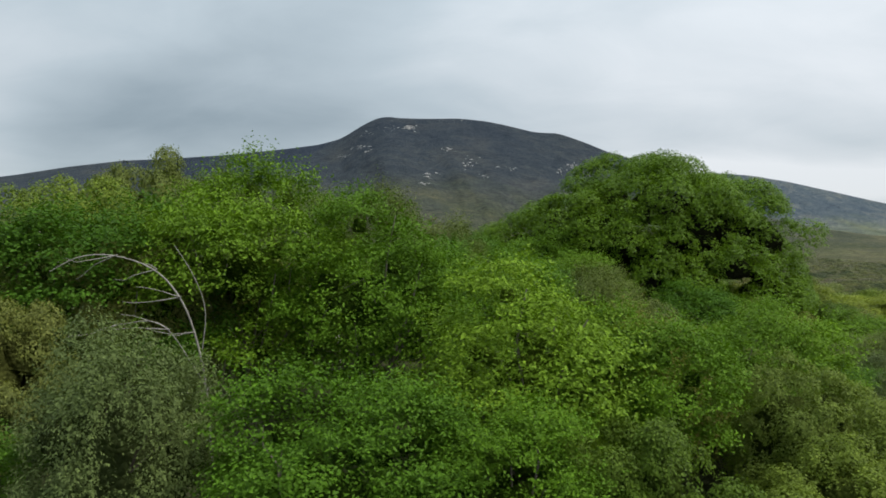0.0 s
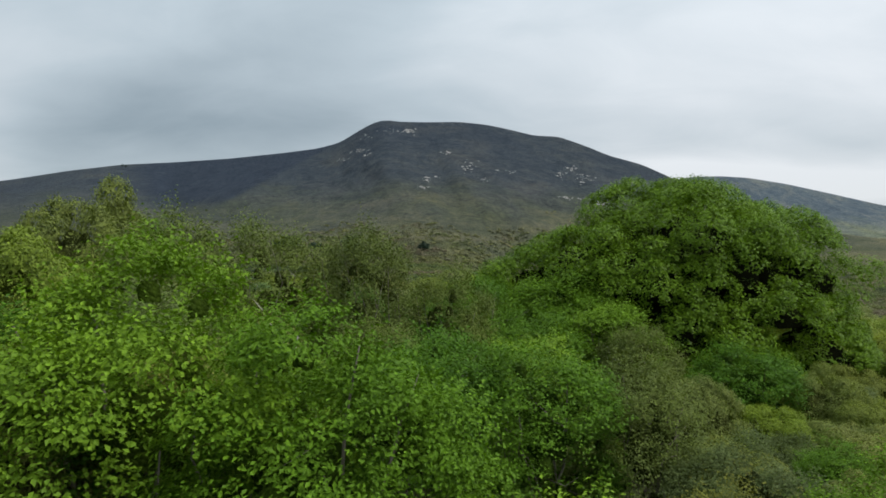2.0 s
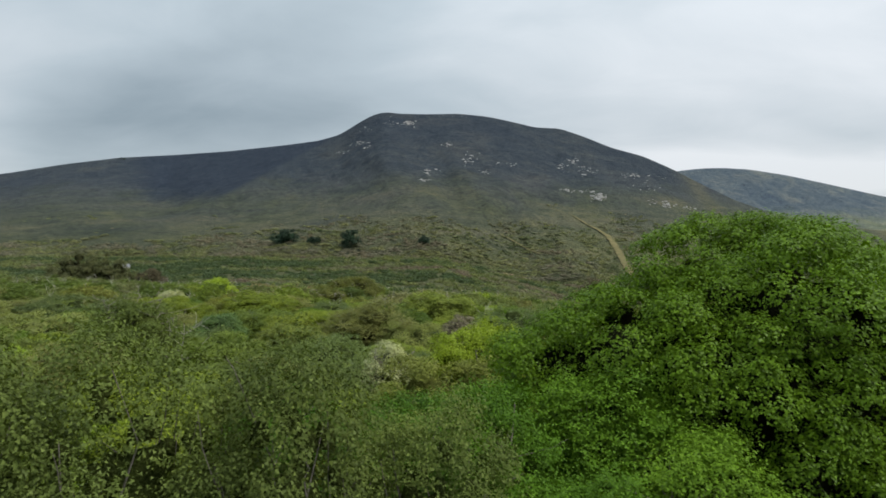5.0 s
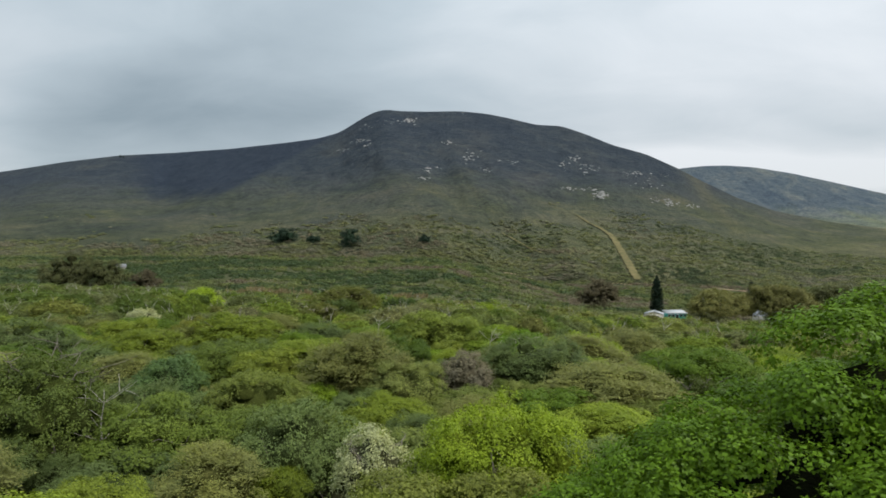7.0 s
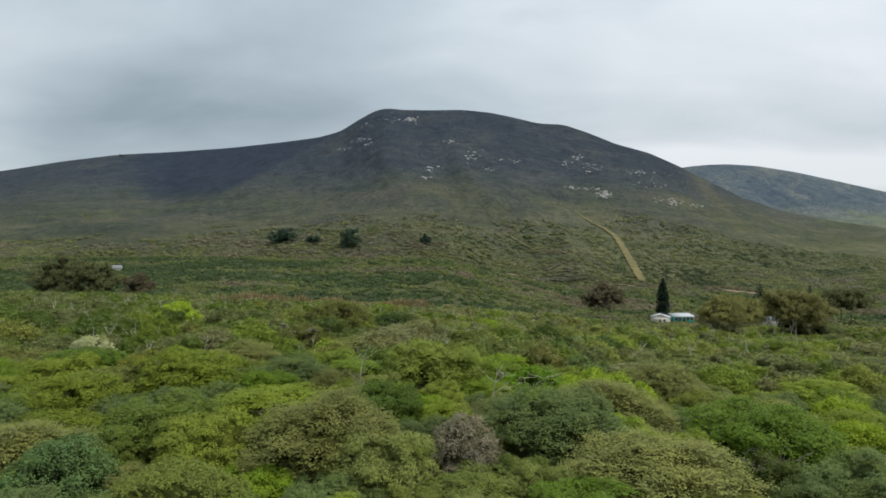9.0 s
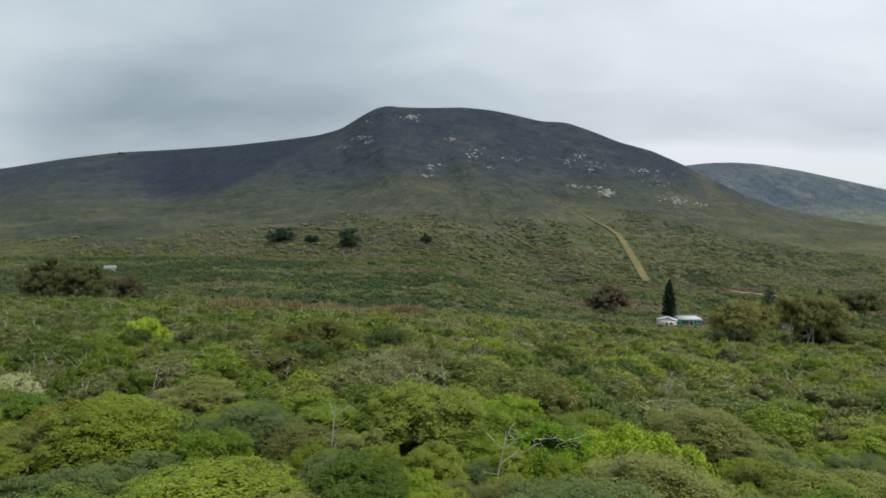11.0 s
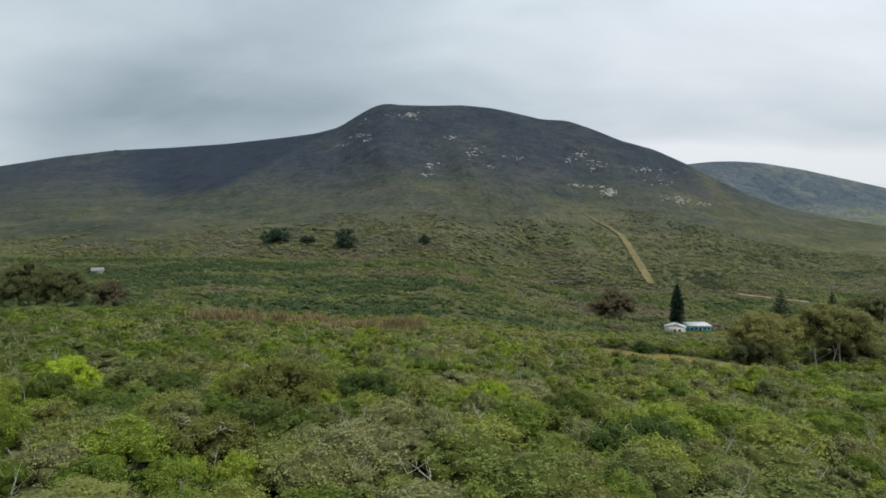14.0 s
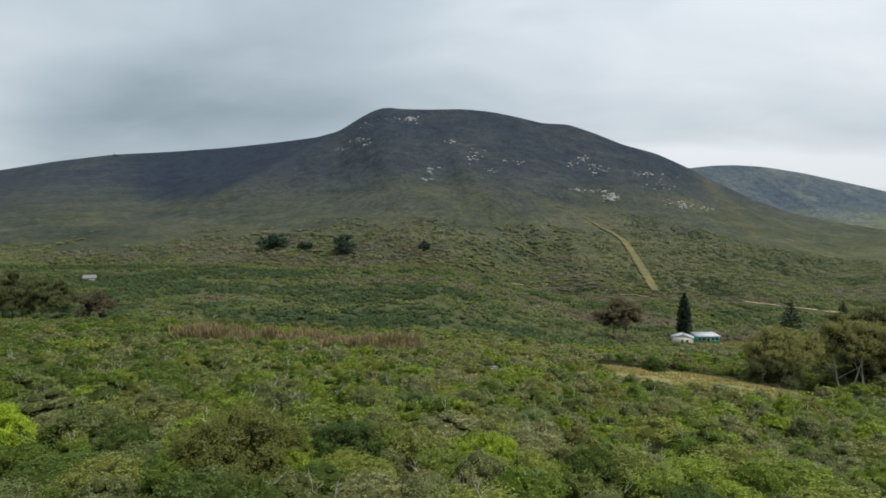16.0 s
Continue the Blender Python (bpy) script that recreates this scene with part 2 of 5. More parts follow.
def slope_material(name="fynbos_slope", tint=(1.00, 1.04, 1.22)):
    """Low fynbos heath: dark olive-brown tufts, greener and paler towards the foot, with dark and stony patches; shade
    and blue haze are mixed into its colours.
    """
    m, T, b = mat(name, 0.95, 0.1)
    pos = T.nodes.new("ShaderNodeNewGeometry").outputs["Position"]
    sep = T.nodes.new("ShaderNodeSeparateXYZ")
    T.links.new(pos, sep.inputs[0])
    tuft = noise_node(T, 0.22, 8.0, 0.7, pos)
    patch = noise_node(T, 0.010, 6.0, 0.6, pos, 0.6)
    band = noise_node(T, 0.02, 5.0, 0.6, pos, 0.3, (0.3, 0.3, 3.0))
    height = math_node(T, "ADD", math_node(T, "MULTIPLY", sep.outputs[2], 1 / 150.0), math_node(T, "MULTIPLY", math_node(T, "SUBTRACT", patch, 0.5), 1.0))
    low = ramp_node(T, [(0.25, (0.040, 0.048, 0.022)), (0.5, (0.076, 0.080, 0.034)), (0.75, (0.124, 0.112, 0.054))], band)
    # Blue-grey higher up: distance haze put into the colour.
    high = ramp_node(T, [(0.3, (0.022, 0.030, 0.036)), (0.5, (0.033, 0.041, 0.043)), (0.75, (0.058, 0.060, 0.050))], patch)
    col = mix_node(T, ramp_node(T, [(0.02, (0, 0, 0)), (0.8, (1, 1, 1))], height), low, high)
    for cover, tone_ in (("heath_shade", (0.018, 0.026, 0.036)), ("restio", (0.125, 0.112, 0.046))):
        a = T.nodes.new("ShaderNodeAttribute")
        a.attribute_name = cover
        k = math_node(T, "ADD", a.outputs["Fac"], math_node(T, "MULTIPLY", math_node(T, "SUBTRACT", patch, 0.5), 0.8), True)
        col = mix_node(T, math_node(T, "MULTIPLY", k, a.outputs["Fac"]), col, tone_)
    col = mix_node(T, 1.0, col, ramp_node(T, [(0.3, (0.5, 0.52, 0.55)), (0.5, (1, 1, 1)), (0.7, (1.5, 1.45, 1.3))], tuft), "MULTIPLY")
    fine = noise_node(T, 0.045, 6.0, 0.7, pos, 0.8)
    col = mix_node(T, 1.0, col, ramp_node(T, [(0.32, (0.62, 0.66, 0.7)), (0.5, (1, 1, 1)), (0.7, (1.4, 1.3, 1.15))], fine), "MULTIPLY")
    # The tint carries the haze too.
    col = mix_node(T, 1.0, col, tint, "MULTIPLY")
    T.links.new(col, b.inputs["Base Color"])
    bump_node(T, b, math_node(T, "ADD", tuft, math_node(T, "MULTIPLY", band, 0.8)), 1.0, 4.0)
    return m


GROUND = ground_material()
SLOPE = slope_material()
# Far hill: distance haze painted on as a paler, bluer tint.
SLOPE_FAR = slope_material("hazed_heath", (2.1, 2.2, 2.5))


# ------------------------------------------------------------------ the land
def smooth(y, ys, zs, soft):
    return sum(np.interp(y + o * soft, ys, zs) for o in (-1, -0.6, -0.3, 0, 0.3, 0.6, 1)) / 7


def wave(x, y, seed, size):
    """Gentle smooth relief of unit height."""
    r = np.random.RandomState(seed)
    total = 0
    for k in range(5):
        a, f, p = r.rand() * 6.283, (0.6 + r.rand()) / size, r.rand() * 6.283
        total = total + np.sin((x * np.cos(a) + y * np.sin(a)) * f * 6.283 + p)
    return total / 5


def rough2(x, y, seed):
    """Smooth value noise from 0 to 1."""
    g = np.random.RandomState(seed).rand(64, 64)
    xi, yi = np.floor(x).astype(int), np.floor(y).astype(int)
    fx, fy = x - xi, y - yi
    fx, fy = fx * fx * (3 - 2 * fx), fy * fy * (3 - 2 * fy)
    a = g[xi % 64, yi % 64] * (1 - fx) + g[(xi + 1) % 64, yi % 64] * fx
    b = g[xi % 64, (yi + 1) % 64] * (1 - fx) + g[(xi + 1) % 64, (yi + 1) % 64] * fx
    return a * (1 - fy) + b * fy


def land(x, y):
    """Height of the soil under the thicket: a spur that falls into a valley, from a left, a middle and a right line."""
    left = smooth(y, (-300, 0, 30, 70, 110, 155, 200, 240, 282, 340, 425, 507), (6.5, 6.5, 6.0, 4.0, 2.6, -0.5, -5, -10.5, -13.5, -11.5, -6.5, 0.5), 15)
    mid = smooth(y, (-300, 0, 20, 35, 55, 75, 100, 130, 155, 185, 220, 255, 300, 390, 450, 507), (5, 5, 4.8, 4.1, 2.9, 1.7, 0.3, -2.2, -4.3, -7.6, -12.5, -17, -17, -8, -3, 0.5), 12)
    right = smooth(y, (-300, 0, 30, 70, 100, 150, 185, 240, 277, 336, 400, 507), (1.5, 1.5, 0.5, -3.8, -8, -10.5, -13.2, -21, -25.5, -29.5, -28, -21), 15)
    far = right - smooth(y, (-300, 100, 507), (0, 2, 6), 20)
    z = np.where(x < 0, left + (mid - left) * np.clip((x + 110) / 110, 0, 1), mid + (right - mid) * np.clip(x / 85, 0, 1))
    z = np.where(x > 85, right + (far - right) * np.clip((x - 85) / 250, 0, 1), z)
    z = z - 3.8 * np.exp(-((x - 104) / 24) ** 2 - ((y - 203) / 28) ** 2)       # the hollow of the gum trees
    return z + 0.35 * wave(x, y, 3, 35) * np.clip((y + 40) / 40, 0.3, 1)


RIDGE_X = (-400, 0, 100, 200, 300, 400, 500, 560, 600, 640, 665, 685, 710, 760, 820, 870, 905, 960, 1005, 1050, 1100, 1160, 1215, 1260, 1330, 1400, 1500, 1600, 2000)
RIDGE_Y = (350, 303, 287, 275, 270, 263, 252, 244, 233, 208, 195, 191, 194, 195, 194, 199, 206, 219, 221, 236, 256, 272, 296, 319, 352, 376, 396, 408, 425)
HILL_X = (-400, 900, 1100, 1180, 1222, 1260, 1300, 1350, 1420, 1500, 1568, 1800, 2200)
HILL_Y = (470, 440, 330, 304, 297, 293, 292, 295, 306, 323, 338, 385, 420)


def skyline(px, xs, ys):
    h = HORIZON - sum(np.interp(px + o, xs, ys) for o in (-8, 0, 8)) / 3
    return h / FOCAL


def bearing(u):
    """Where a bearing u (metres aside for each metre ahead of EYE) stands on the skyline's own scale."""
    return 784 + FOCAL * (u + 0.0083 * (1 + u * u))


def on_slope(px, py, raised=0.0):
    """The place on the mountain's face that stands at this bearing and height of the skyline's scale."""
    px, py = np.asarray(px, float), np.asarray(py, float)
    u = (px - 784) / FOCAL
    u = u - 0.0083 * (1 + u * u)
    foot = (land(EYE.x + u * FOOT, EYE.y + FOOT) - EYE.z) / FOOT
    top = skyline(px, RIDGE_X, RIDGE_Y)
    s = np.clip(((HORIZON - py) / FOCAL - foot) / (top - foot), 0, 0.999) ** (1 / 0.85)
    x, y, z = slope_point(u, s)
    return np.stack([x, y, z + raised], -1)


def on_land(px, py, start=90.0):
    """The place on the valley floor at this bearing and height of the skyline's scale."""
    u = (px - 784) / FOCAL
    u = u - 0.0083 * (1 + u * u)
    y = np.linspace(start, FOOT, 1500)
    gap = EYE.z + (HORIZON - py) / FOCAL * y - land(EYE.x + u * y, EYE.y + y)
    k = int(np.argmax(gap < 0)) if (gap < 0).any() else len(y) - 1
    return np.array((EYE.x + u * y[k], EYE.y + y[k], land(EYE.x + u * y[k], EYE.y + y[k])))


FOOT = 450.0                        # metres ahead of EYE at which the slopes begin


def slope_point(u, s):
    """A point of the mountain's face, s from 0 at its foot to 1 at the skyline."""
    px = bearing(u)
    top = skyline(px, RIDGE_X, RIDGE_Y)
    x0 = EYE.x + u * FOOT
    foot = (land(x0, EYE.y + FOOT) - EYE.z) / FOOT
    ridge = np.interp(px, (-400, 0, 300, 600, 700, 1000, 1150, 1300, 1600), (1250, 1180, 1150, 1080, 1090, 1130, 1080, 1050, 1000))
    elev = foot + (top - foot) * s ** 0.85
    y = FOOT + (ridge - FOOT) * (0.45 * s + 0.55 * s ** 1.7)
    # spurs and gullies stand nearer or farther, the skyline stays
    fade = np.sin(np.pi * np.clip(s, 0, 1)) ** 0.8
    edge = 600 - 420 * (1 - s) ** 0.85                       # the spur that hides the western bowl
    bowl = 245 + 60 * s
    deep = np.where(px > bowl, np.clip((edge - px) / np.maximum(edge - bowl, 30), 0, 1), np.clip((px - 60) / (bowl - 60), 0, 1))
    big = -130 * deep ** 1.2 * np.clip(s * 1.7 - 0.35, 0, 1) + 30 * np.exp(-((px - edge) / 60) ** 2) * fade
    gully = 850 + 100 * (1 - s)
    spur = -30 * np.exp(-((px - gully) / 40) ** 2) + 20 * np.exp(-((px - gully - 85) / 55) ** 2)
    spur = spur + 45 * (rough2(px / 170 + s, s * 1.5, 12) - 0.5)
    run = px + 0.55 * 300 * (1 - s) * np.where(px < 560, 1.0, -0.55)
    spur = spur + 72 * (rough2(run / 95, s * 2.2, 4) - 0.5) + 26 * (rough2(run / 34, s * 5, 5) - 0.5) + 9 * (rough2(px / 12, s * 16, 6) - 0.5)
    y = y - spur * fade - big
    return EYE.x + u * y, EYE.y + y, EYE.z + elev * y


def heath(px, s):
    """How far dark heath with painted shade, and pale restio grass, cover the mountain's face."""
    step = lambda v, a, b: np.clip((v - a) / (b - a), 0, 1) ** 2 * (3 - 2 * np.clip((v - a) / (b - a), 0, 1))
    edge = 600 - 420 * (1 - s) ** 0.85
    # The bowl behind the spur lies in shade, which this mask paints on.
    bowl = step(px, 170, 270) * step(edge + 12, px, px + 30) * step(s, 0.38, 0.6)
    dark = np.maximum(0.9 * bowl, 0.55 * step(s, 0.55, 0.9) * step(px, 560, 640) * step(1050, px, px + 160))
    # The gully's shade, painted as a dark streak.
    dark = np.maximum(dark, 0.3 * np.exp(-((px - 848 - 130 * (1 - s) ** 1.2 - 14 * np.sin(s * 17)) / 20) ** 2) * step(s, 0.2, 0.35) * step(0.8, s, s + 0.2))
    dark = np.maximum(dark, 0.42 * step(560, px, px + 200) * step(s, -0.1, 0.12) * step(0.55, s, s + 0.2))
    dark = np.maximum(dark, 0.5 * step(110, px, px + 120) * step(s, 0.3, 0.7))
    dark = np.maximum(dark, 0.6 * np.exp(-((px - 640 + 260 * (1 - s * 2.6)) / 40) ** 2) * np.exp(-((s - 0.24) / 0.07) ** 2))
    # Strip of grass on the eastern flank, painted paler as if sunlit.
    pale = np.exp(-((px - 1245 - 230 * (1 - s)) / 36) ** 2) * step(s, 0.42, 0.66) * 0.55
    pale = np.maximum(pale, 0.3 * np.exp(-((s - 0.22) / 0.09) ** 2) * step(px, 80, 300) * step(1000, px, px + 300))
    pale = np.maximum(pale, 0.7 * np.exp(-((px - 1030) / 28) ** 2 - ((s - 0.16) / 0.035) ** 2))
    return dark, pale


def build_ground():
    us = np.tan(np.linspace(-1.13, 1.13, 430))
    ahead = np.concatenate([np.linspace(-420, -60, 12, endpoint=False), np.linspace(-60, 120, 70, endpoint=False), np.linspace(120, FOOT, 75, endpoint=False)])
    rows = []
    for y in ahead:
        wide = math.hypot(y, 90 * max(0.0, 1 - max(0, y) / FOOT))
        x = EYE.x + us * wide
        yy = np.full_like(x, EYE.y + y)
        rows.append(np.stack([x, yy, land(x, yy)], -1))
    n_near = len(rows)
    for s in np.linspace(0, 1, 150):
        rows.append(np.stack(slope_point(us, np.full_like(us, s)), -1))
    crest = rows[-1]
    px = bearing(us)
    far_top = skyline(px, HILL_X, HILL_Y)
    for k in np.linspace(0, 1, 40)[1:]:           # down behind the crest and up to the second hill
        y = (crest[:, 1] - EYE.y) * (1 - k) + 1950 * k
        z = (crest[:, 2] - 60) * (1 - k) ** 2.2 + (EYE.z + far_top * 1950) * k ** 1.7 - 110 * np.sin(np.pi * k) * (1 - k)
        y = y + 30 * np.sin(px / 60 + 5 * k) * np.sin(np.pi * k)
        rows.append(np.stack([EYE.x + us * y, EYE.y + y, z], -1))
    back = rows[-1]
    for k in np.linspace(0, 1, 8)[1:]:
        y = 1950 + 1500 * k
        z = back[:, 2] * (1 - k) ** 1.5 - 60 * k
        rows.append(np.stack([EYE.x + us * y, np.full_like(us, EYE.y + y), z], -1))
    v = np.array(rows)
    nr, nc = v.shape[:2]
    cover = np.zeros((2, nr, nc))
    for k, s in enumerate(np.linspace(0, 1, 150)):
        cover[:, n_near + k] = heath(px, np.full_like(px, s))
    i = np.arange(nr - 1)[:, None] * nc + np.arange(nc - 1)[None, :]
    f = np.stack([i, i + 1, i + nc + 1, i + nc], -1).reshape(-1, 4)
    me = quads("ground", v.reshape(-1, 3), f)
    for name, values in zip(("heath_shade", "restio"), cover):
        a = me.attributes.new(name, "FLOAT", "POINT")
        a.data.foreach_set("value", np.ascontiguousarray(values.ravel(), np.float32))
    me.materials.append(GROUND)
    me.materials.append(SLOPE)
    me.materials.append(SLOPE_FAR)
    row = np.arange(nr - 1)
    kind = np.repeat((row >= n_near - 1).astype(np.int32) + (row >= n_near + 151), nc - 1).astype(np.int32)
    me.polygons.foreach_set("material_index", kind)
    me.polygons.foreach_set("use_smooth", np.ones(len(f), bool))
    return tagged(new("ground", me), "sandy valley floor rising into a dark heath-covered mountain", "ground", kind="structure")


def quads(name, v, f, plant=None):
    """A mesh of four-cornered faces from arrays."""
    me = bpy.data.meshes.new(name)
    v, f = np.ascontiguousarray(v, np.float32), np.ascontiguousarray(f, np.int32)
    me.vertices.add(len(v))
    me.vertices.foreach_set("co", v.ravel())
    me.loops.add(f.size)
    me.loops.foreach_set("vertex_index", f.ravel())
    me.polygons.add(len(f))
    me.polygons.foreach_set("loop_start", np.arange(0, f.size, f.shape[1], dtype=np.int32))
    if plant is not None:
        a = me.attributes.new("plant", "FLOAT", "POINT")
        a.data.foreach_set("value", np.ascontiguousarray(plant, np.float32))
    me.update(calc_edges=True)
    return me


build_ground()


# ------------------------------------------------------------------ plants
def unit(a):
    return a / (np.linalg.norm(a, axis=-1, keepdims=True) + 1e-9)


def sphere_dirs(r, n, low=-1.0):
    z = low + (1 - low) * r.rand(n)
    a = r.rand(n) * 6.28318
    k = np.sqrt(1 - z * z)
    return np.stack([k * np.cos(a), k * np.sin(a), z], -1)


def leaf_quads(r, at, out, length, width, loose=0.75, small=False):
    """Kite-shaped leaves at the places `at`, faced roughly along `out`."""
    n = len(at)
    nor = unit(out + np.array([0, 0, 0.35]) + loose * r.randn(n, 3) * 0.7)
    tan = unit(np.cross(nor, r.randn(n, 3)))
    tan = unit(tan + 0.25 * nor)
    side = unit(np.cross(nor, tan))
    L = length * (0.65 + 0.7 * r.rand(n, 1))
    Wd = width * (0.65 + 0.7 * r.rand(n, 1))
    if small:                       # leaves too small to show their shape: three corners
        v = np.stack([at - tan * L * 0.5, at + tan * L * 0.5 + side * Wd * 0.35, at + tan * L * 0.1 - side * Wd * 0.75], 1)
        return v.reshape(-1, 3), np.arange(3 * n).reshape(n, 3)
    dip = nor * L * 0.12
    v = np.stack([at - tan * L * 0.5 - dip, at + side * Wd * 0.5 + tan * L * 0.06, at + tan * L * 0.5 - dip, at - side * Wd * 0.5 + tan * L * 0.06], 1)
    return v.reshape(-1, 3), np.arange(4 * n).reshape(n, 4)


def core_quads(c, rad, k, r, ring=6, lev=(-0.45, 0.25, 0.8)):
    """A rough lump of rings inside each clump, which carries twigs and inner leaves in a shaded colour."""
    n, nl = len(c), len(lev)
    a = np.arange(ring) / ring * 6.28318
    h = np.array(lev)
    q = np.sqrt(1 - h * h)
    j = (k * rad)[:, None, None] * (0.8 + 0.4 * r.rand(n, nl, ring))
    a = a[None, None, :] + r.rand(n, 1, 1) * 6
    v = np.stack([q[None, :, None] * j * np.cos(a), q[None, :, None] * j * np.sin(a), h[None, :, None] * j], -1) + c[:, None, None, :]
    i = np.arange(ring)
    one = [np.stack([b * ring + i, b * ring + (i + 1) % ring, (b + 1) * ring + (i + 1) % ring, (b + 1) * ring + i], -1) for b in range(nl - 1)]
    o = (nl - 1) * ring
    caps = {5: [(0, 1, 2, 3), (0, 3, 4, 4)], 6: [(0, 1, 2, 3), (0, 3, 4, 5)], 8: [(0, 1, 2, 3), (0, 3, 4, 7), (4, 5, 6, 7)]}[ring]
    one.append(np.array(caps) + o)
    one = np.concatenate(one)
    f = one[None] + (np.arange(n) * nl * ring)[:, None, None]
    return v.reshape(-1, 3), f.reshape(-1, 4)


def spread_dirs(r, n, low, tries=10):
    """Directions that keep apart from one another."""
    d = sphere_dirs(r, 1, low)
    while len(d) < n:
        c = sphere_dirs(r, tries, low)
        d = np.concatenate([d, c[np.argmin((c @ d.T).max(1))][None]])
    return d


def three_cornered(f):
    f = np.concatenate([f[:, :3], f[:, (0, 2, 3)]])
    return f[f[:, 1] != f[:, 2]]


def billow(r, rx, ry, rz, lobes, per, leaves, length, width, lobe=0.42, clump=0.45, low=-0.2, upright=1.0, sprig=5, jitter=0.25, loose=0.45, core=0.85, body=0.7, ring=6, small=True, star=0.75, shoots=0, fill=0.5, ragged=0.16, under=-0.35, spray=0.0):
    """A crown in three orders: boughs that bulge out of an oval body, leafy clumps on the boughs, sprigs on the clumps."""
    big = np.array([rx, ry, rz])
    d = spread_dirs(r, lobes, low)
    lr = lobe * (rx + rz) / 2 * (0.68 + 0.64 * r.rand(lobes))
    lc = d * np.maximum(big - lr[:, None] * 0.85, 0.1) * (1.04 - ragged * r.rand(lobes, 1))
    if per:
        e = unit(0.8 * np.repeat(d, per, 0) + sphere_dirs(r, lobes * per) + (0, 0, 0.15))
        cr = np.repeat(lr, per) * clump * (0.6 + 0.8 * r.rand(lobes * per))
        cc = np.repeat(lc, per, 0) + e * np.repeat(lr, per)[:, None] * (0.72 + 0.32 * r.rand(lobes * per, 1))
        host = np.repeat(np.arange(lobes), per)
    else:
        e, cr, cc, host = d, lr, lc, np.arange(lobes)
    weight = cr ** 2
    if shoots:                      # upright leafy shoots on the upper clumps
        up_ = np.argsort(-cc[:, 2] / rz - 0.3 * r.rand(len(cc)))[:shoots]
        for k in range(1, 3):
            cc = np.concatenate([cc, cc[up_] + np.array([0, 0, 0.75]) * k * cr[up_, None] + r.randn(shoots, 3) * 0.12 * cr[up_, None]])
            weight = np.concatenate([weight, (cr[up_] * 0.5) ** 2])
            cr, e, host = np.concatenate([cr, cr[up_] * (0.62 - 0.1 * k)]), np.concatenate([e, np.tile((0.0, 0.0, 1.0), (shoots, 1))]), np.concatenate([host, host[up_]])
    if per:                         # leaves between the clumps, over the whole bough
        cc, cr, e, host = np.concatenate([cc, lc]), np.concatenate([cr, lr * 0.94]), np.concatenate([e, d]), np.concatenate([host, np.arange(lobes)])
        weight = np.concatenate([weight, lr ** 2 * fill])
    n = max(1, leaves // sprig)
    own = r.choice(len(cc), int(n * 2.6), p=weight / weight.sum())
    q = unit(sphere_dirs(r, len(own)) + 0.55 * e[own] + (0, 0, 0.3))
    at = cc[own] + q * np.array([1, 1, upright]) * cr[own, None] * (1.0 - jitter * 0.6 + jitter * r.rand(len(own), 1))
    keep = ((np.linalg.norm(at / (big * body), axis=1) > 1) | (at[:, 2] < -0.2 * rz)) & (q[:, 2] > under)
    for i in range(lobes):
        keep &= (np.linalg.norm(at - lc[i], axis=1) > lr[i] * 0.84) | (host[own] == i)
    at, q = at[keep][:n], q[keep][:n]
    turned = np.repeat(q, sprig, 0)
    if spray:                       # leaves in two rows along shoots that point out and up
        shoot = unit(q * np.array([1, 1, 0.5]) + 0.5 * r.randn(len(q), 3) + np.array([0, 0, 0.18]))
        flank = unit(np.cross(shoot, np.array([0.1, 0.1, 1.0]) + 0.4 * r.randn(len(q), 3)))
        k = np.linspace(-0.35, 1.0, sprig)
        far = (0.5 + 0.9 * r.rand(len(q)))[:, None, None] * spray
        at = at[:, None] + shoot[:, None] * far * k[None, :, None] + flank[:, None] * (np.where(np.arange(sprig) % 2, 1, -1) * (1.15 - k) * 0.32)[None, :, None] * far
        at = at.reshape(-1, 3) + r.randn(len(q) * sprig, 3) * length * 0.3
        turned = unit(turned * 0.5 + np.array([0, 0, 0.5]))
    else:
        at = np.repeat(at, sprig, 0) + r.randn(len(at) * sprig, 3) * length * star
    v, f = leaf_quads(r, at, turned, length, width, loose, small)
    n_leaf = len(f)
    cv, cf = core_quads(np.concatenate([lc, np.zeros((1, 3))]), np.concatenate([lr * core, [1.0]]), 1.0, r, ring, {5: (-0.2, 0.6), 6: (-0.45, 0.25, 0.8), 8: (-0.3, 0.2, 0.6, 0.9)}[ring])
    m = len(cv) // (lobes + 1)
    cv[-m:] *= big * body
    if small:
        cf = three_cornered(cf)
    return np.concatenate([v, cv]), np.concatenate([f, cf + len(v)]), n_leaf


def tube(pts, radii, sides=5):
    pts = np.array(pts, float)
    vs, fs = [], []
    a = np.arange(sides) / sides * 6.28318
    for i, p in enumerate(pts):
        t = unit(pts[min(i + 1, len(pts) - 1)] - pts[max(i - 1, 0)])
        x = unit(np.cross(t, (0.3, 0.9, 0.1)))
        y = np.cross(t, x)
        vs.append(p + radii[i] * (np.cos(a)[:, None] * x + np.sin(a)[:, None] * y))
    for i in range(len(pts) - 1):
        for k in range(sides):
            fs.append((i * sides + k, i * sides + (k + 1) % sides, (i + 1) * sides + (k + 1) % sides, (i + 1) * sides + k))
    return np.concatenate(vs), np.array(fs)


def join(pieces):
    vs, fs, n = [], [], 0
    for v, f in pieces:
        vs.append(v)
        fs.append(f + n)
        n += len(v)
    return np.concatenate(vs), np.concatenate(fs)


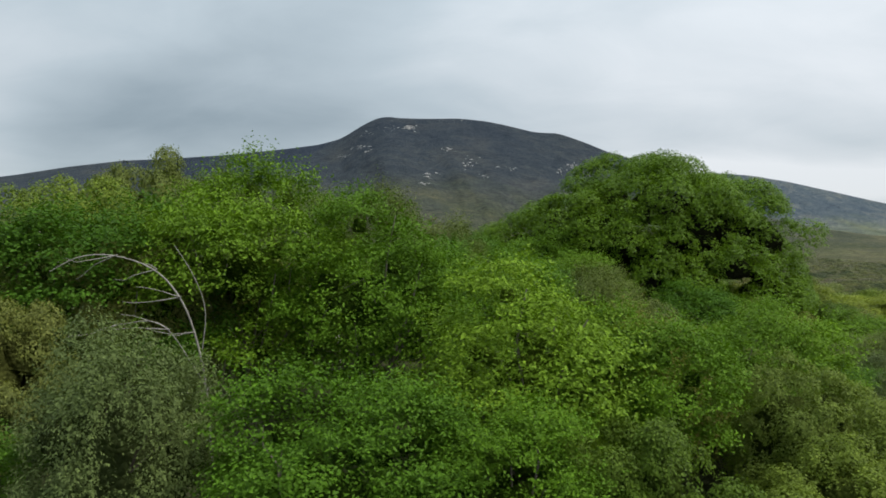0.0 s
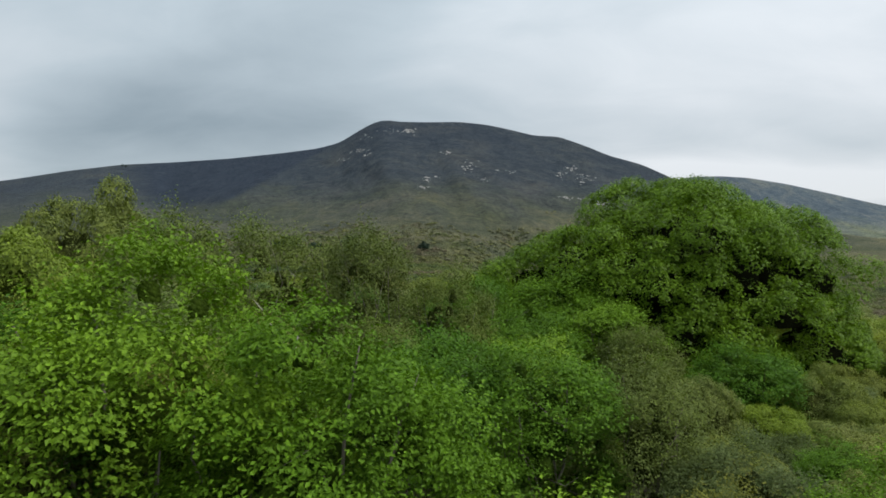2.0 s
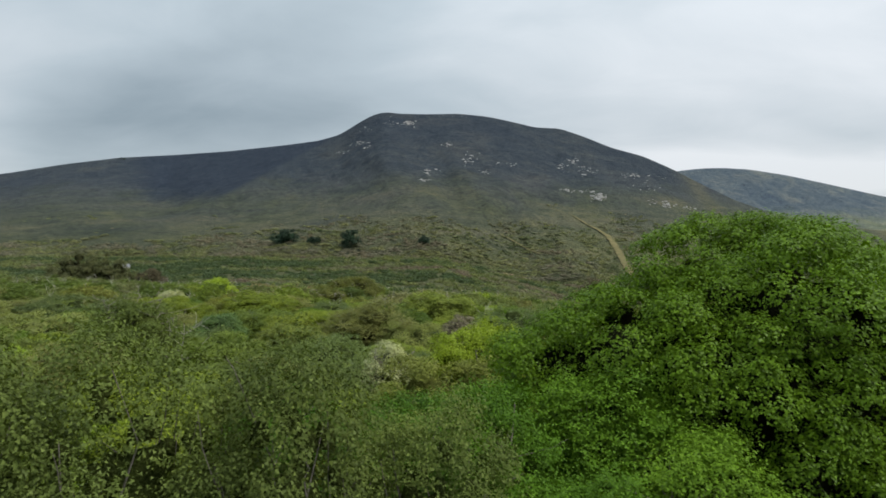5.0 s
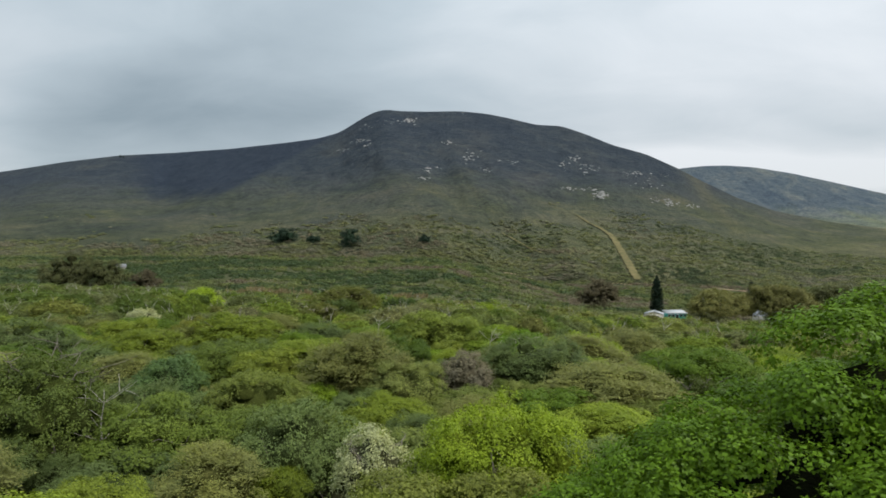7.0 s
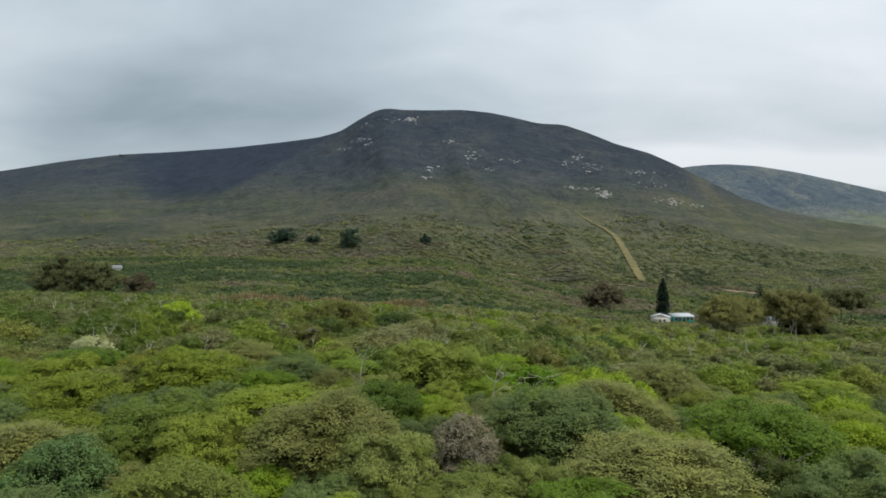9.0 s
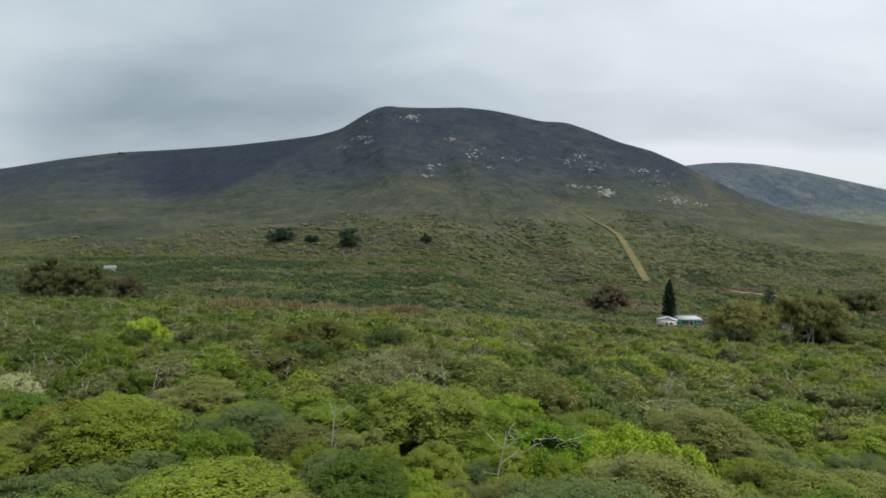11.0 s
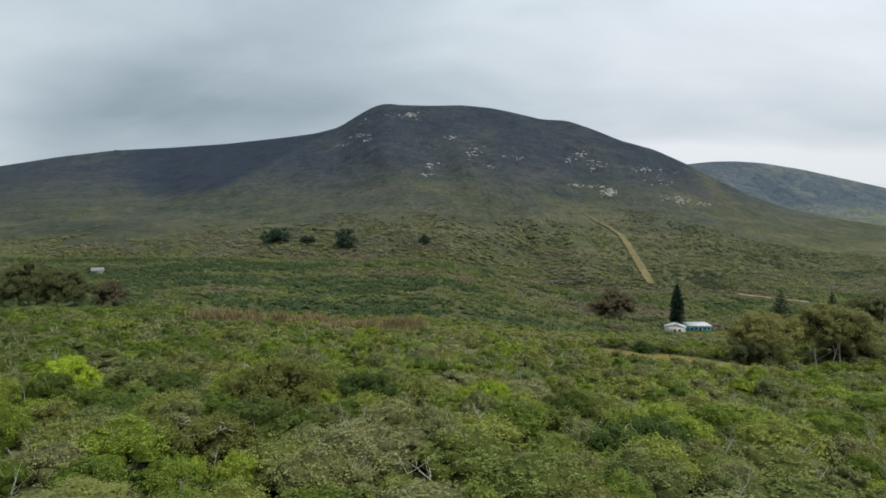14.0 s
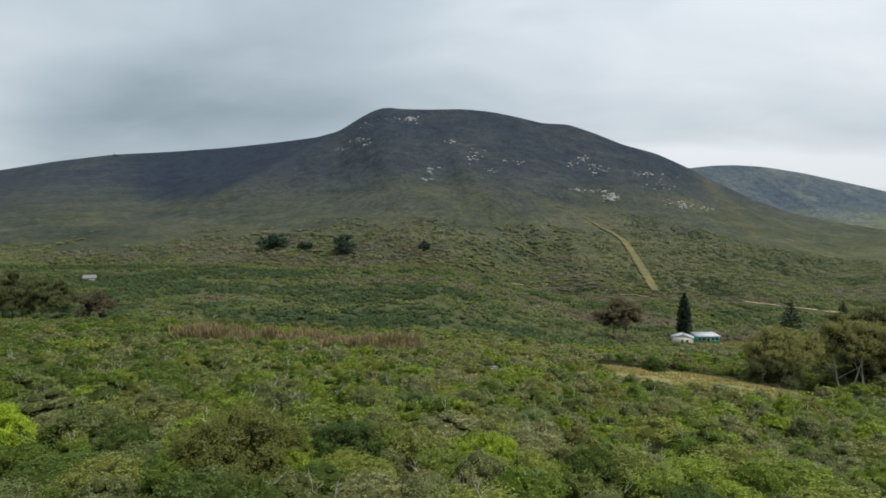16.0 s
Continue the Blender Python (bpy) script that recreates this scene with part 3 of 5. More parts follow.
def crooked(r, a, b, r0, r1, wobble, steps=6, sides=5):
    a, b = np.array(a, float), np.array(b, float)
    k = np.linspace(0, 1, steps)[:, None]
    p = a + (b - a) * k + np.cumsum(r.randn(steps, 3) * wobble, 0) * np.sin(np.pi * np.minimum(k * 0.7, 1))
    return tube(p, np.linspace(r0, r1, steps), sides), p


def stems(r, height, spread, count, thick, twigs=3):
    """Crooked stems from one foot with side branches."""
    out = []
    for i in range(count):
        a = r.rand() * 6.28
        tip = (math.cos(a) * spread * (0.3 + 0.7 * r.rand()), math.sin(a) * spread * (0.3 + 0.7 * r.rand()), height * (0.75 + 0.25 * r.rand()))
        g, p = crooked(r, (r.randn() * 0.12, r.randn() * 0.12, -0.15), tip, thick * (0.7 + 0.5 * r.rand()), thick * 0.18, height * 0.05)
        out.append(g)
        for j in range(twigs):
            q = p[2 + r.randint(3)]
            e = q + np.array([r.randn() * spread * 0.45, r.randn() * spread * 0.45, height * 0.18 * (0.3 + r.rand())])
            out.append(crooked(r, q, e, thick * 0.35, thick * 0.1, height * 0.03, 4, 4)[0])
    return join(out)


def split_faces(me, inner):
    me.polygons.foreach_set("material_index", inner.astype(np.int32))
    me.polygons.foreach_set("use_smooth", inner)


def part(name, v, f, material, parent, label="", shade=False, n_leaf=None):
    """One mesh under a thing. A pair of materials serves the first n_leaf faces and the rest."""
    me = quads(name, v, f)
    if isinstance(material, tuple):
        for one in material:
            me.materials.append(one)
        split_faces(me, np.arange(len(f)) >= n_leaf)
    else:
        me.materials.append(material)
    ob = new(name, me)
    ob.parent = parent
    if shade:
        me.polygons.foreach_set("use_smooth", np.ones(len(f), bool))
    if label:
        tagged(ob, label)
    return ob


def plant(name, label, category, group, leaf_mat, bark_mat, seed, rx, ry, rz, height, stem_count, thick, **form):
    """A shrub or tree: an empty at its foot, a crown and its stems."""
    r = np.random.RandomState(seed)
    root = tagged(new(name), label, category, group)
    v, f, n_leaf = billow(r, rx, ry, rz, **form)
    part("crown", v + np.array([0, 0, height - rz]), f, leaf_mat, root, n_leaf=n_leaf)
    part("stem", *stems(r, height * (0.9 if stem_count > 7 else 0.76), min(rx, ry) * 0.7, stem_count, thick), bark_mat, root, shade=True)
    return root


def put(x, y, turn=0.0, size=1.0, sink=0.0, tilt=0.0):
    return Matrix.Translation((x, y, float(land(np.array(x), np.array(y))) - sink)) @ Euler((tilt, 0, turn)).to_matrix().to_4x4() @ Matrix.Scale(size, 4)


NEAR_Y, MID_Y, FAR_Y, EDGE_Y = 76.0, 110.0, 150.0, 275.0

# clearings: middle, half widths, in which nothing tall grows
CLEAR = [(8.6, 27.6, 5.2, 3.6), (58.0, 192.0, 28.0, 28.0), (54.0, 166.0, 22.0, 10.0), (74.0, 168.0, 16.0, 11.0), (133.0, 331.0, 23.0, 16.0), (-50.0, 203.0, 24.0, 14.0), (-16.0, 195.0, 14.0, 14.0), (102.0, 194.0, 30.0, 17.0), (11.0, 168.0, 5.0, 7.0)]


def is_clear(x, y, grow=1.0):
    for cx, cy, ax, ay in CLEAR:
        if ((x - cx) / (ax * grow)) ** 2 + ((y - cy) / (ay * grow)) ** 2 < 1:
            return True
    return False


LAYERED = dict(lobes=20, per=6, lobe=0.30, clump=0.56, upright=0.42, low=-0.8, sprig=12, core=0.30, body=0.30, jitter=0.4, fill=0.0, ragged=0.6, spray=0.34, loose=0.5, under=-0.2)
ROUNDED = dict(lobes=15, per=8, lobe=0.42, clump=0.44, upright=0.85, low=-0.6, sprig=5, core=0.58, body=0.54, jitter=0.16, loose=0.35, under=-0.1, fill=0.22, ragged=0.32)
FINE = dict(lobes=18, per=10, lobe=0.36, clump=0.40, upright=1.15, low=-0.6, sprig=8, core=0.54, body=0.52, fill=0.3, ragged=0.35, spray=0.16, under=-0.2)
WISPY = dict(lobes=24, per=7, lobe=0.32, clump=0.44, upright=1.1, low=-0.7, sprig=8, core=0.30, body=0.34, jitter=0.5, fill=0.1, ragged=0.5, spray=0.24)
KINDS = [  # name, label, leaf, bark, rx, rz, height, stems, thickness, form, leaf size
    ("leafy_tree", "small thicket tree with layered fresh bright green leaves", LEAF_FRESH, BARK, 1.8, 1.75, 4.1, 6, 0.05, LAYERED, 1.15),
    ("thicket_shrub", "dense dark green billowing thicket shrub", LEAF_THICKET, BARK_DARK, 1.7, 1.5, 3.2, 4, 0.05, ROUNDED, 1.0),
    ("grey_bush", "rounded grey-green bush with small leaves", LEAF_GREY, BARK_DARK, 1.6, 1.35, 2.8, 4, 0.04, FINE, 0.78),
    ("olive_shrub", "olive-green shrub with fine upright twigs", LEAF_OLIVE, BARK, 1.5, 1.45, 3.0, 9, 0.032, WISPY, 0.85),
    ("broad_shrub", "spreading mid-green thicket shrub", LEAF_THICKET, BARK, 1.95, 1.45, 3.1, 5, 0.05, ROUNDED, 1.0),
    ("yellowing_bush", "brown twiggy bush with yellowing leaves at its tips", LEAF_RUST, BARK, 1.6, 1.4, 3.0, 14, 0.03, WISPY, 0.85),
]
SHARE = [0.24, 0.27, 0.17, 0.16, 0.16]
rng = np.random.RandomState(11)
archetypes = {}


def shrub(kind, fine, variant, m):
    """One shrub of a kind; the first of each pattern is built, the others share its meshes."""
    key = (kind, fine, variant)
    if key not in archetypes:
        name, label, leaf, wood, rx, rz, h, ns, th, form, k = KINDS[kind]
        n, length = ((42000, 0.052), (30000, 0.052), (17000, 0.062), (24000, 0.052))[fine]
        form = dict(form, leaves=int(n / k), length=length * k, width=length * k * (0.66, 0.8, 0.9, 0.9)[fine], small=fine > 0 or kind > 0)
        if fine > 1:                  # drier and rounder kinds down the slope
            if kind == 0:
                name, label, leaf = "lime_shrub", "rounded yellow-green thicket shrub", LEAF_LIME
                form = dict(ROUNDED, lobes=20, leaves=form["leaves"], length=form["length"], width=form["width"], small=True)
            elif kind == 3:
                name, label, leaf = "sage_shrub", "dry grey-olive shrub with fine twigs", LEAF_SAGE
            form.update(low=-0.4, core=max(form["core"], 0.56))
            if "spray" in form:
                form["spray"] *= 0.8
        archetypes[key] = plant(name, label, "tree" if name == "leafy_tree" else "shrub", "thicket plants", leaf, wood, 100 * kind + 10 * fine + variant, rx, rx * 0.95, rz, h, ns if fine < 2 else ns // 2 + 1, th, **form)
        archetypes[key].matrix_basis = m
        return archetypes[key]
    first = archetypes[key].scale
    return copy_thing(archetypes[key], m @ Matrix.Diagonal((1 / first.x, 1 / first.y, 1 / first.z, 1)))


# the trees and shrubs that the flight passes first: x, y, height of the top, size, kind
FIRST = [(-2.05, 12.7, 9.2, 0.85, 0), (-3.95, 12.4, 8.6, 0.9, 0), (-0.3, 12.5, 8.6, 0.8, 0), (0.07, 8.13, 7.05, 0.55, 0), (-1.55, 8.36, 7.19, 0.46, 2),
         (-2.88, 8.13, 6.8, 0.46, 0), (1.7, 10.04, 7.72, 0.67, 0), (2.74, 9.81, 7.34, 0.52, 0), (1.29, 8.13, 6.82, 0.43, 0), (2.28, 8.25, 6.7, 0.43, 1),
         (3.67, 11.78, 7.11, 0.6, 5), (5.53, 12.6, 7.15, 0.7, 0), (-4.74, 11.73, 8.0, 0.64, 3), (-3.99, 9.99, 7.5, 0.52, 1), (4.42, 9.7, 6.7, 0.46, 1),
         (-3.41, 12.36, 8.21, 0.58, 1), (-5.6, 20.6, 9.8, 1.15, 3), (-3.2, 21.2, 9.9, 1.1, 3), (-1.0, 21.0, 9.5, 1.0, 3), (0.8, 21.6, 8.8, 0.9, 3),
         (-8.6, 19.0, 9.6, 1.1, 4), (-9.4, 24.0, 10.6, 1.15, 4), (3.3, 22.0, 7.6, 0.8, 0), (5.6, 21.2, 7.4, 0.8, 3), (8.2, 21.0, 7.0, 0.8, 0),
         (1.9, 23.6, 8.6, 0.8, 0), (2.6, 19.0, 7.5, 0.8, 0), (-2.6, 17.9, 7.9, 0.85, 1), (-0.4, 18.3, 7.7, 0.75, 3),
         (0.8, 18.2, 7.6, 0.7, 0), (-4.4, 17.6, 8.2, 0.8, 2), (-1.2, 15.2, 7.9, 0.7, 0), (0.6, 15.0, 8.1, 0.7, 0), (-2.9, 15.4, 7.8, 0.7, 1), (2.3, 15.3, 7.9, 0.7, 0), (3.9, 15.8, 7.6, 0.7, 3), (4.4, 25.0, 8.6, 1.0, 0), (5.6, 23.6, 7.9, 0.9, 0), (-1.9, 24.6, 8.3, 0.9, 0), (0.3, 25.2, 8.0, 0.8, 0)]
taken = []
for i, (x, y, top, size, kind) in enumerate(FIRST):
    h = KINDS[kind][6] * size
    m = put(x, y, i * 1.3, size)
    m.translation.z = min(m.translation.z, top - h) if top - h < m.translation.z else m.translation.z
    tall = (top - m.translation.z) / KINDS[kind][6] * 1.04
    m = Matrix.Translation(m.translation) @ Euler((0, 0, i * 1.3)).to_matrix().to_4x4() @ Matrix.Diagonal((size, size, tall, 1))
    shrub(kind, 0 if y < 12.8 else 1, i % 2, m)
    taken.append((x, y, size * 1.1))


def half_width(y):
    return 3.5 + 0.80 * (y - 3)


# shrubs keep apart by their own size: broad crowns first, then middling ones, then what fits between
stand = collections.defaultdict(list)


def fits(x, y, reach, near=0.66):
    cx, cy = int(x // 7), int(y // 7)
    for i in (cx - 1, cx, cx + 1):
        for j in (cy - 1, cy, cy + 1):
            for a, b, c in stand[i, j]:
                if (x - a) ** 2 + (y - b) ** 2 < (near * (reach + c)) ** 2:
                    return False
    return True


def claim(x, y, reach):
    stand[int(x // 7), int(y // 7)].append((x, y, reach))


for x, y, reach in taken:
    claim(x, y, reach * 1.6)
BIG_CROWNS = [(-13.2, 101.0, 5.2), (-5.4, 104.5, 3.2), (-34.0, 103.0, 3.0), (6.4, 103.5, 2.4), (-1.3, 124.0, 3.6), (2.4, 52.3, 1.5), (12.0, 65.5, 3.9), (7.5, 66.0, 2.5), (-26.9, 72.8, 1.5), (-19.6, 67.2, 2.3), (41.0, 92.0, 3.2),
              (-3.8, 38.6, 2.1), (2.6, 34.8, 2.2), (-1.0, 35.6, 1.0), (-12.0, 46.6, 1.9), (-12.4, 38.6, 2.2), (-13.4, 40.0, 2.0), (15.0, 50.6, 1.5), (12.6, 119.8, 1.9), (-13.5, 86.5, 3.2), (20.0, 96.0, 3.2), (15.5, 92.0, 2.6), (13.5, 76.5, 2.6), (28.0, 65.0, 2.8), (24.5, 58.0, 2.2)]
for x, y, reach in BIG_CROWNS:
    claim(x, y, reach * 0.95)

singles = 0
rest = []                            # what is left for the joined scrub: x, y, reach, tone
for low_r, high_r, tries in ((2.6, 3.8, 1500), (1.7, 2.6, 9000), (1.15, 1.7, 24000), (0.7, 1.1, 6000)):
    for k in range(tries):
        u_y, u_x, u_r, u_kind, u_turn, u_var, u_tone, u_west = rng.rand(8)
        y = 5.4 + (EDGE_Y - 5.4) * (u_y ** (1.0 if high_r < 1.2 else 0.62))
        x = (u_x * 2 - 1) * half_width(y)
        reach = low_r + (high_r - low_r) * u_r
        if (y < 30 and low_r > 1.2) or (y < 45 and low_r > 2) or (y > 60 and low_r < 1.0) or (y > 150 and reach < 1.5):
            continue
        if y < 26:
            reach *= 0.62 if y < 16 else 0.8
        if is_clear(x, y) or (-5.2 < x < -0.5 and 9.0 < y < 11.4) or math.hypot(x - 0.8, y - 4.07) < 3.3 or not fits(x, y, reach):
            continue
        claim(x, y, reach)
        patch = 0.5 + 0.5 * float(wave(x, y, 8, 22))
        if y < NEAR_Y and singles < 1400:
            kind = int(np.searchsorted(np.cumsum(SHARE), (u_kind * 0.999) ** (1.5 if x < 3 and y < 20 else 1.0)))
            size = reach / KINDS[kind][4]
            tall = 1.85 * reach ** 0.55 * (0.78 + 0.44 * u_tone) / KINDS[kind][6] / size
            shrub(kind, 0 if y < 12.5 else 1 if y < 25 else 2 if size < 0.8 and y < 45 else 3, int(u_var * 2), put(x, y, u_turn * 6.28, size, 0.1) @ Matrix.Diagonal((1, 1, tall, 1)))
            singles += 1
            continue
        west = min(1.0, max(0.0, -x / (0.5 * (y - 30) + 10) - 0.05))
        tone_ = min(0.999, max(0.0, 0.72 * u_tone + 0.42 * (patch - 0.35)))
        if u_west < 0.7 * west:       # darker tones towards the west
            tone_ = 0.11 * u_tone if u_var < 0.55 else 0.36 + 0.06 * u_tone
        if 175 < y < 265 and -30 < x < 50 and u_kind < 0.55:      # dry grey brush along the stream
            tone_ = 0.46 + 0.16 * u_tone
        rest.append((x, y, reach, tone_))


def scatter(name, label, rows, template, seed, leaf=None, tall=1.0):
    """Joins many plants, each a turned and scaled pattern, into one mesh."""
    r = np.random.RandomState(seed)
    pats = [template(np.random.RandomState(seed * 31 + k)) for k in range(10)]
    vs, fs, ts, ins, n = [], [], [], [], 0
    rows = np.array(rows)
    zs = land(rows[:, 0], rows[:, 1]) if rows.shape[1] == 4 else rows[:, 4]
    for (x, y, size, tone_), z in zip(rows[:, :4], zs):
        v, f, n_leaf = pats[r.randint(10)]
        a = r.rand() * 6.28
        c, s = math.cos(a) * size, math.sin(a) * size
        q = np.empty_like(v)
        q[:, 0] = v[:, 0] * c - v[:, 1] * s + x
        q[:, 1] = v[:, 0] * s + v[:, 1] * c + y
        q[:, 2] = v[:, 2] * min(size, 2.0) ** 0.6 * (0.72 + 0.56 * r.rand()) * tall + z - 0.1
        vs.append(q)
        fs.append(f + n)
        ts.append(np.full(len(v), tone_))
        ins.append(np.arange(len(f)) >= n_leaf)
        n += len(v)
    me = quads(name, np.concatenate(vs), np.concatenate(fs), np.concatenate(ts))
    for one in leaf or LEAF_STUFF:
        me.materials.append(one)
    split_faces(me, np.concatenate(ins))
    return tagged(new(name, me), label, "scrub", kind="stuff")


def dome(lobes, per, leaves, length, low=-0.25, ring=5, **form):
    """A shrub one metre in reach whose boughs bulge into a dome; every third is flatter and wider on top."""
    def make(r):
        rz = 0.85 + 0.35 * r.rand()
        v, f, n_leaf = billow(r, 1.0, 0.92, rz, lobes, per, leaves, length, length * 0.85, low=low, ring=ring, **form)
        return v + np.array([0, 0, 2.35 - rz]), f, n_leaf
    return make


def between(y0, y1, r0=0.0, r1=9.0):
    return [q for q in rest if y0 <= q[1] < y1 and r0 <= q[2] < r1]


SOFT = dict(lobe=0.40, clump=0.42, core=0.86, body=0.66, jitter=0.2, sprig=4, loose=0.3, ragged=0.25, under=-0.55)
scatter("hillside_scrub", "mixed green and grey-green shrubs on the falling slope", between(NEAR_Y, MID_Y, 0, 1.8), dome(14, 5, 1000, 0.080, ring=6, **SOFT), 2)
scatter("hillside_scrub", "broad rounded green shrubs on the falling slope", between(NEAR_Y, MID_Y, 1.8), dome(20, 6, 2000, 0.058, ring=6, **SOFT), 9)
scatter("lower_scrub", "mixed green shrubs low on the falling slope", between(MID_Y, FAR_Y, 0, 1.8), dome(10, 4, 400, 0.11, **SOFT), 12)
scatter("lower_scrub", "broad rounded shrubs low on the falling slope", between(MID_Y, FAR_Y, 1.8), dome(15, 4, 800, 0.080, **SOFT), 13)
SOFT.update(sprig=2, core=0.9, lobe=0.46)
scatter("valley_scrub", "low mixed green scrub down in the valley", between(FAR_Y, EDGE_Y, 0, 2.0), dome(7, 0, 100, 0.19, **SOFT), 3)
scatter("valley_scrub", "broad rounded crowns down in the valley", between(FAR_Y, EDGE_Y, 2.0), dome(10, 0, 200, 0.14, **SOFT), 10)

# the dirt road across the far side: bearings and heights of its bare stretches
ROADS = ((((905, 503), (925, 505), (958, 509)), 4), (((1085, 521), (1110, 522), (1150, 526)), 4), (((1318, 534), (1345, 537), (1380, 541)), 7),
         (((1402, 543), (1425, 546), (1448, 549)), 7), (((1462, 551), (1480, 552), (1496, 554)), 6))
ROAD_AT = np.array([on_land(a, b, 200) for line, wide in ROADS for a, b in line])


def by_road(x, y):
    """Whether a bush here would stand on the road or hide it from the spur."""
    d = ROAD_AT[:, 1] - y
    return bool(((np.abs(ROAD_AT[:, 0] - x) < 8) & (d > -5) & (d < 13)).any())


# bush on the valley's far side and up the foot of the mountain
r = np.random.RandomState(5)
yy = 268 + 245 * r.rand(6500) ** 0.85
xx = (r.rand(6500) * 2 - 1) * (15 + 0.80 * (yy - 40))
zz, big, hue = land(xx, yy), 1.25 + 1.7 * r.rand(6500) ** 2, np.clip(0.46 + 0.14 * np.clip(xx / 150, -1, 1) + (rough2(xx / 60, yy / 22, 31) - 0.5) * 1.2 + (rough2(xx / 13, yy / 8, 33) - 0.5) * 0.9 + (r.rand(6500) - 0.5) * 0.25 - 0.25 * np.clip(-xx / 200, 0, 1), 0, 0.99)
far = [(a, b, c, d, e) for a, b, c, d, e in zip(xx, yy, big, hue, zz) if not is_clear(a, b) and not by_road(a, b)]
u, s = (r.rand(26000) * 2 - 1) * 0.86, 0.5 * r.rand(26000) ** 1.4
xx, yy, zz = slope_point(u, s)
grow = rough2(xx / 70, yy / 50, 9) * 0.6 + rough2(xx / 22, yy / 16, 10) * 0.4 + np.clip(bearing(u) / 1568 - 0.55, -0.06, 0.22) + 0.62 * np.clip((bearing(u) - 1040) / 160, 0, 1)
py_ = HORIZON - FOCAL * (zz - EYE.z) / (yy - EYE.y)
track = np.interp(py_, (375, 392, 414, 443, 483, 516, 540), (1015, 1045, 1085, 1116, 1141, 1160, 1170))
keep = (grow > 0.26 + 1.15 * s) & (np.abs(bearing(u) - track) > 11)
foot = np.stack([xx, yy, 0.8 + 1.5 * r.rand(26000) ** 2, np.clip(0.5 + (rough2(xx / 55, yy / 24, 32) - 0.5) * 0.9 + (rough2(xx / 14, yy / 9, 34) - 0.5) * 0.7 + (r.rand(26000) - 0.5) * 0.2 - 0.25 * np.clip(bearing(u) / 400 - 2.6, 0, 1), 0, 0.97), zz], -1)[keep][:7500]


def tuft(r, leaves=30):
    """A far bush: three or four soft domes with leaves that follow them."""
    v, f, n_leaf = billow(r, 1.6, 1.6, 1.2, 5, 0, leaves, 0.50, 0.42, lobe=0.55, low=0.0, core=0.90, body=0.62, jitter=0.14, sprig=1, ring=5, loose=0.25)
    return v + np.array([0, 0, 0.3]), f, n_leaf


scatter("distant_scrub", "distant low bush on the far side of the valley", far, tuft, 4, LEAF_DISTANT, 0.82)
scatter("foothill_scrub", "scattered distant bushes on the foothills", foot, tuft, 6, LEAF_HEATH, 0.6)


twigs, r = [], np.random.RandomState(21)
hosts = between(0, FAR_Y)
for k in r.choice(len(hosts), 620, replace=False):
    x, y, size = hosts[k][:3]
    q = np.array((x + r.randn() * 0.5, y - 0.3 + r.randn() * 0.4, float(land(np.array(x), np.array(y))) + 1.75 * size ** 0.6))
    for j in range(r.randint(2, 5)):
        e = q + np.array((r.randn() * 0.5, r.randn() * 0.4, 0.7 + 0.8 * r.rand()))
        g, p = crooked(r, q, e, 0.018, 0.008, 0.07, 5, 3)
        twigs += [g, crooked(r, p[2], p[2] + r.randn(3) * 0.25 + (0, 0, 0.3), 0.011, 0.006, 0.05, 4, 3)[0]]
me = quads("bare_twigs", *join(twigs))
me.materials.append(BARK_DEAD)
tagged(new("bare_twigs", me), "thin bleached bare twigs standing out of the scrub", "twigs", kind="stuff")


def crown_tree(name, label, leaf, x, y, top, rx, seed, leaves, length, dome=0.62, bare=0, bark_mat=None, clumps=None):
    """A single crown that stands out from the scrub, with bleached branches where it is half bare."""
    base = float(land(np.array(x), np.array(y)))
    h = max(top - base, 1.2)
    rz = min(h * 0.75, rx * dome + 0.5)
    n = clumps or int(9 + rx * 5)
    root = plant(name, label, "tree" if rx > 2.4 else "shrub", "", leaf, bark_mat or BARK, seed, rx, rx, rz, h * 0.97, 4, 0.03 + 0.012 * h, lobes=n, per=9, leaves=int(leaves * 3.2), length=length * 0.68, width=length * 0.58,
                 lobe=0.40 if rx < 2.4 else 0.32, clump=0.42, upright=0.8, low=-0.35, sprig=5, core=0.62, body=0.62)
    root.matrix_basis = Matrix.Translation((x, y, base - 0.05))
    if bare:
        r = np.random.RandomState(seed + 5)
        limbs = []
        for k in range(bare):
            a = r.rand() * 6.28
            q = np.array((math.cos(a) * rx * 0.25, math.sin(a) * rx * 0.25, h * 0.75))
            tip = np.array((math.cos(a + 0.4) * rx * (0.5 + 0.5 * r.rand()), math.sin(a + 0.4) * rx * (0.5 + 0.5 * r.rand()), h * (0.88 + 0.12 * r.rand())))
            g, p = crooked(r, q, tip, 0.014 + 0.004 * rx, 0.006, 0.14, 8, 5)
            limbs.append(g)
            for j in range(2):
                e = p[3 + j] + r.randn(3) * (0.28 * rx, 0.28 * rx, 0.15) + (0, 0, 0.25)
                limbs.append(crooked(r, p[3 + j], e, 0.013, 0.006, 0.06, 5, 4)[0])
        part("bare_branch", *join(limbs), BARK_GUM if rx > 2.4 else BARK, root, "grey bare branches", True)
    return root


crown_tree("spreading_tree", "broad tawny olive tree crown rising from the scrub", LEAF_TAWNY, -13.2, 101.0, 6.4, 5.2, 1, 9000, 0.20, bare=5)
crown_tree("round_tree", "dense dark green rounded tree", LEAF_DARK, -5.4, 104.5, 4.3, 3.2, 2, 4200, 0.20)
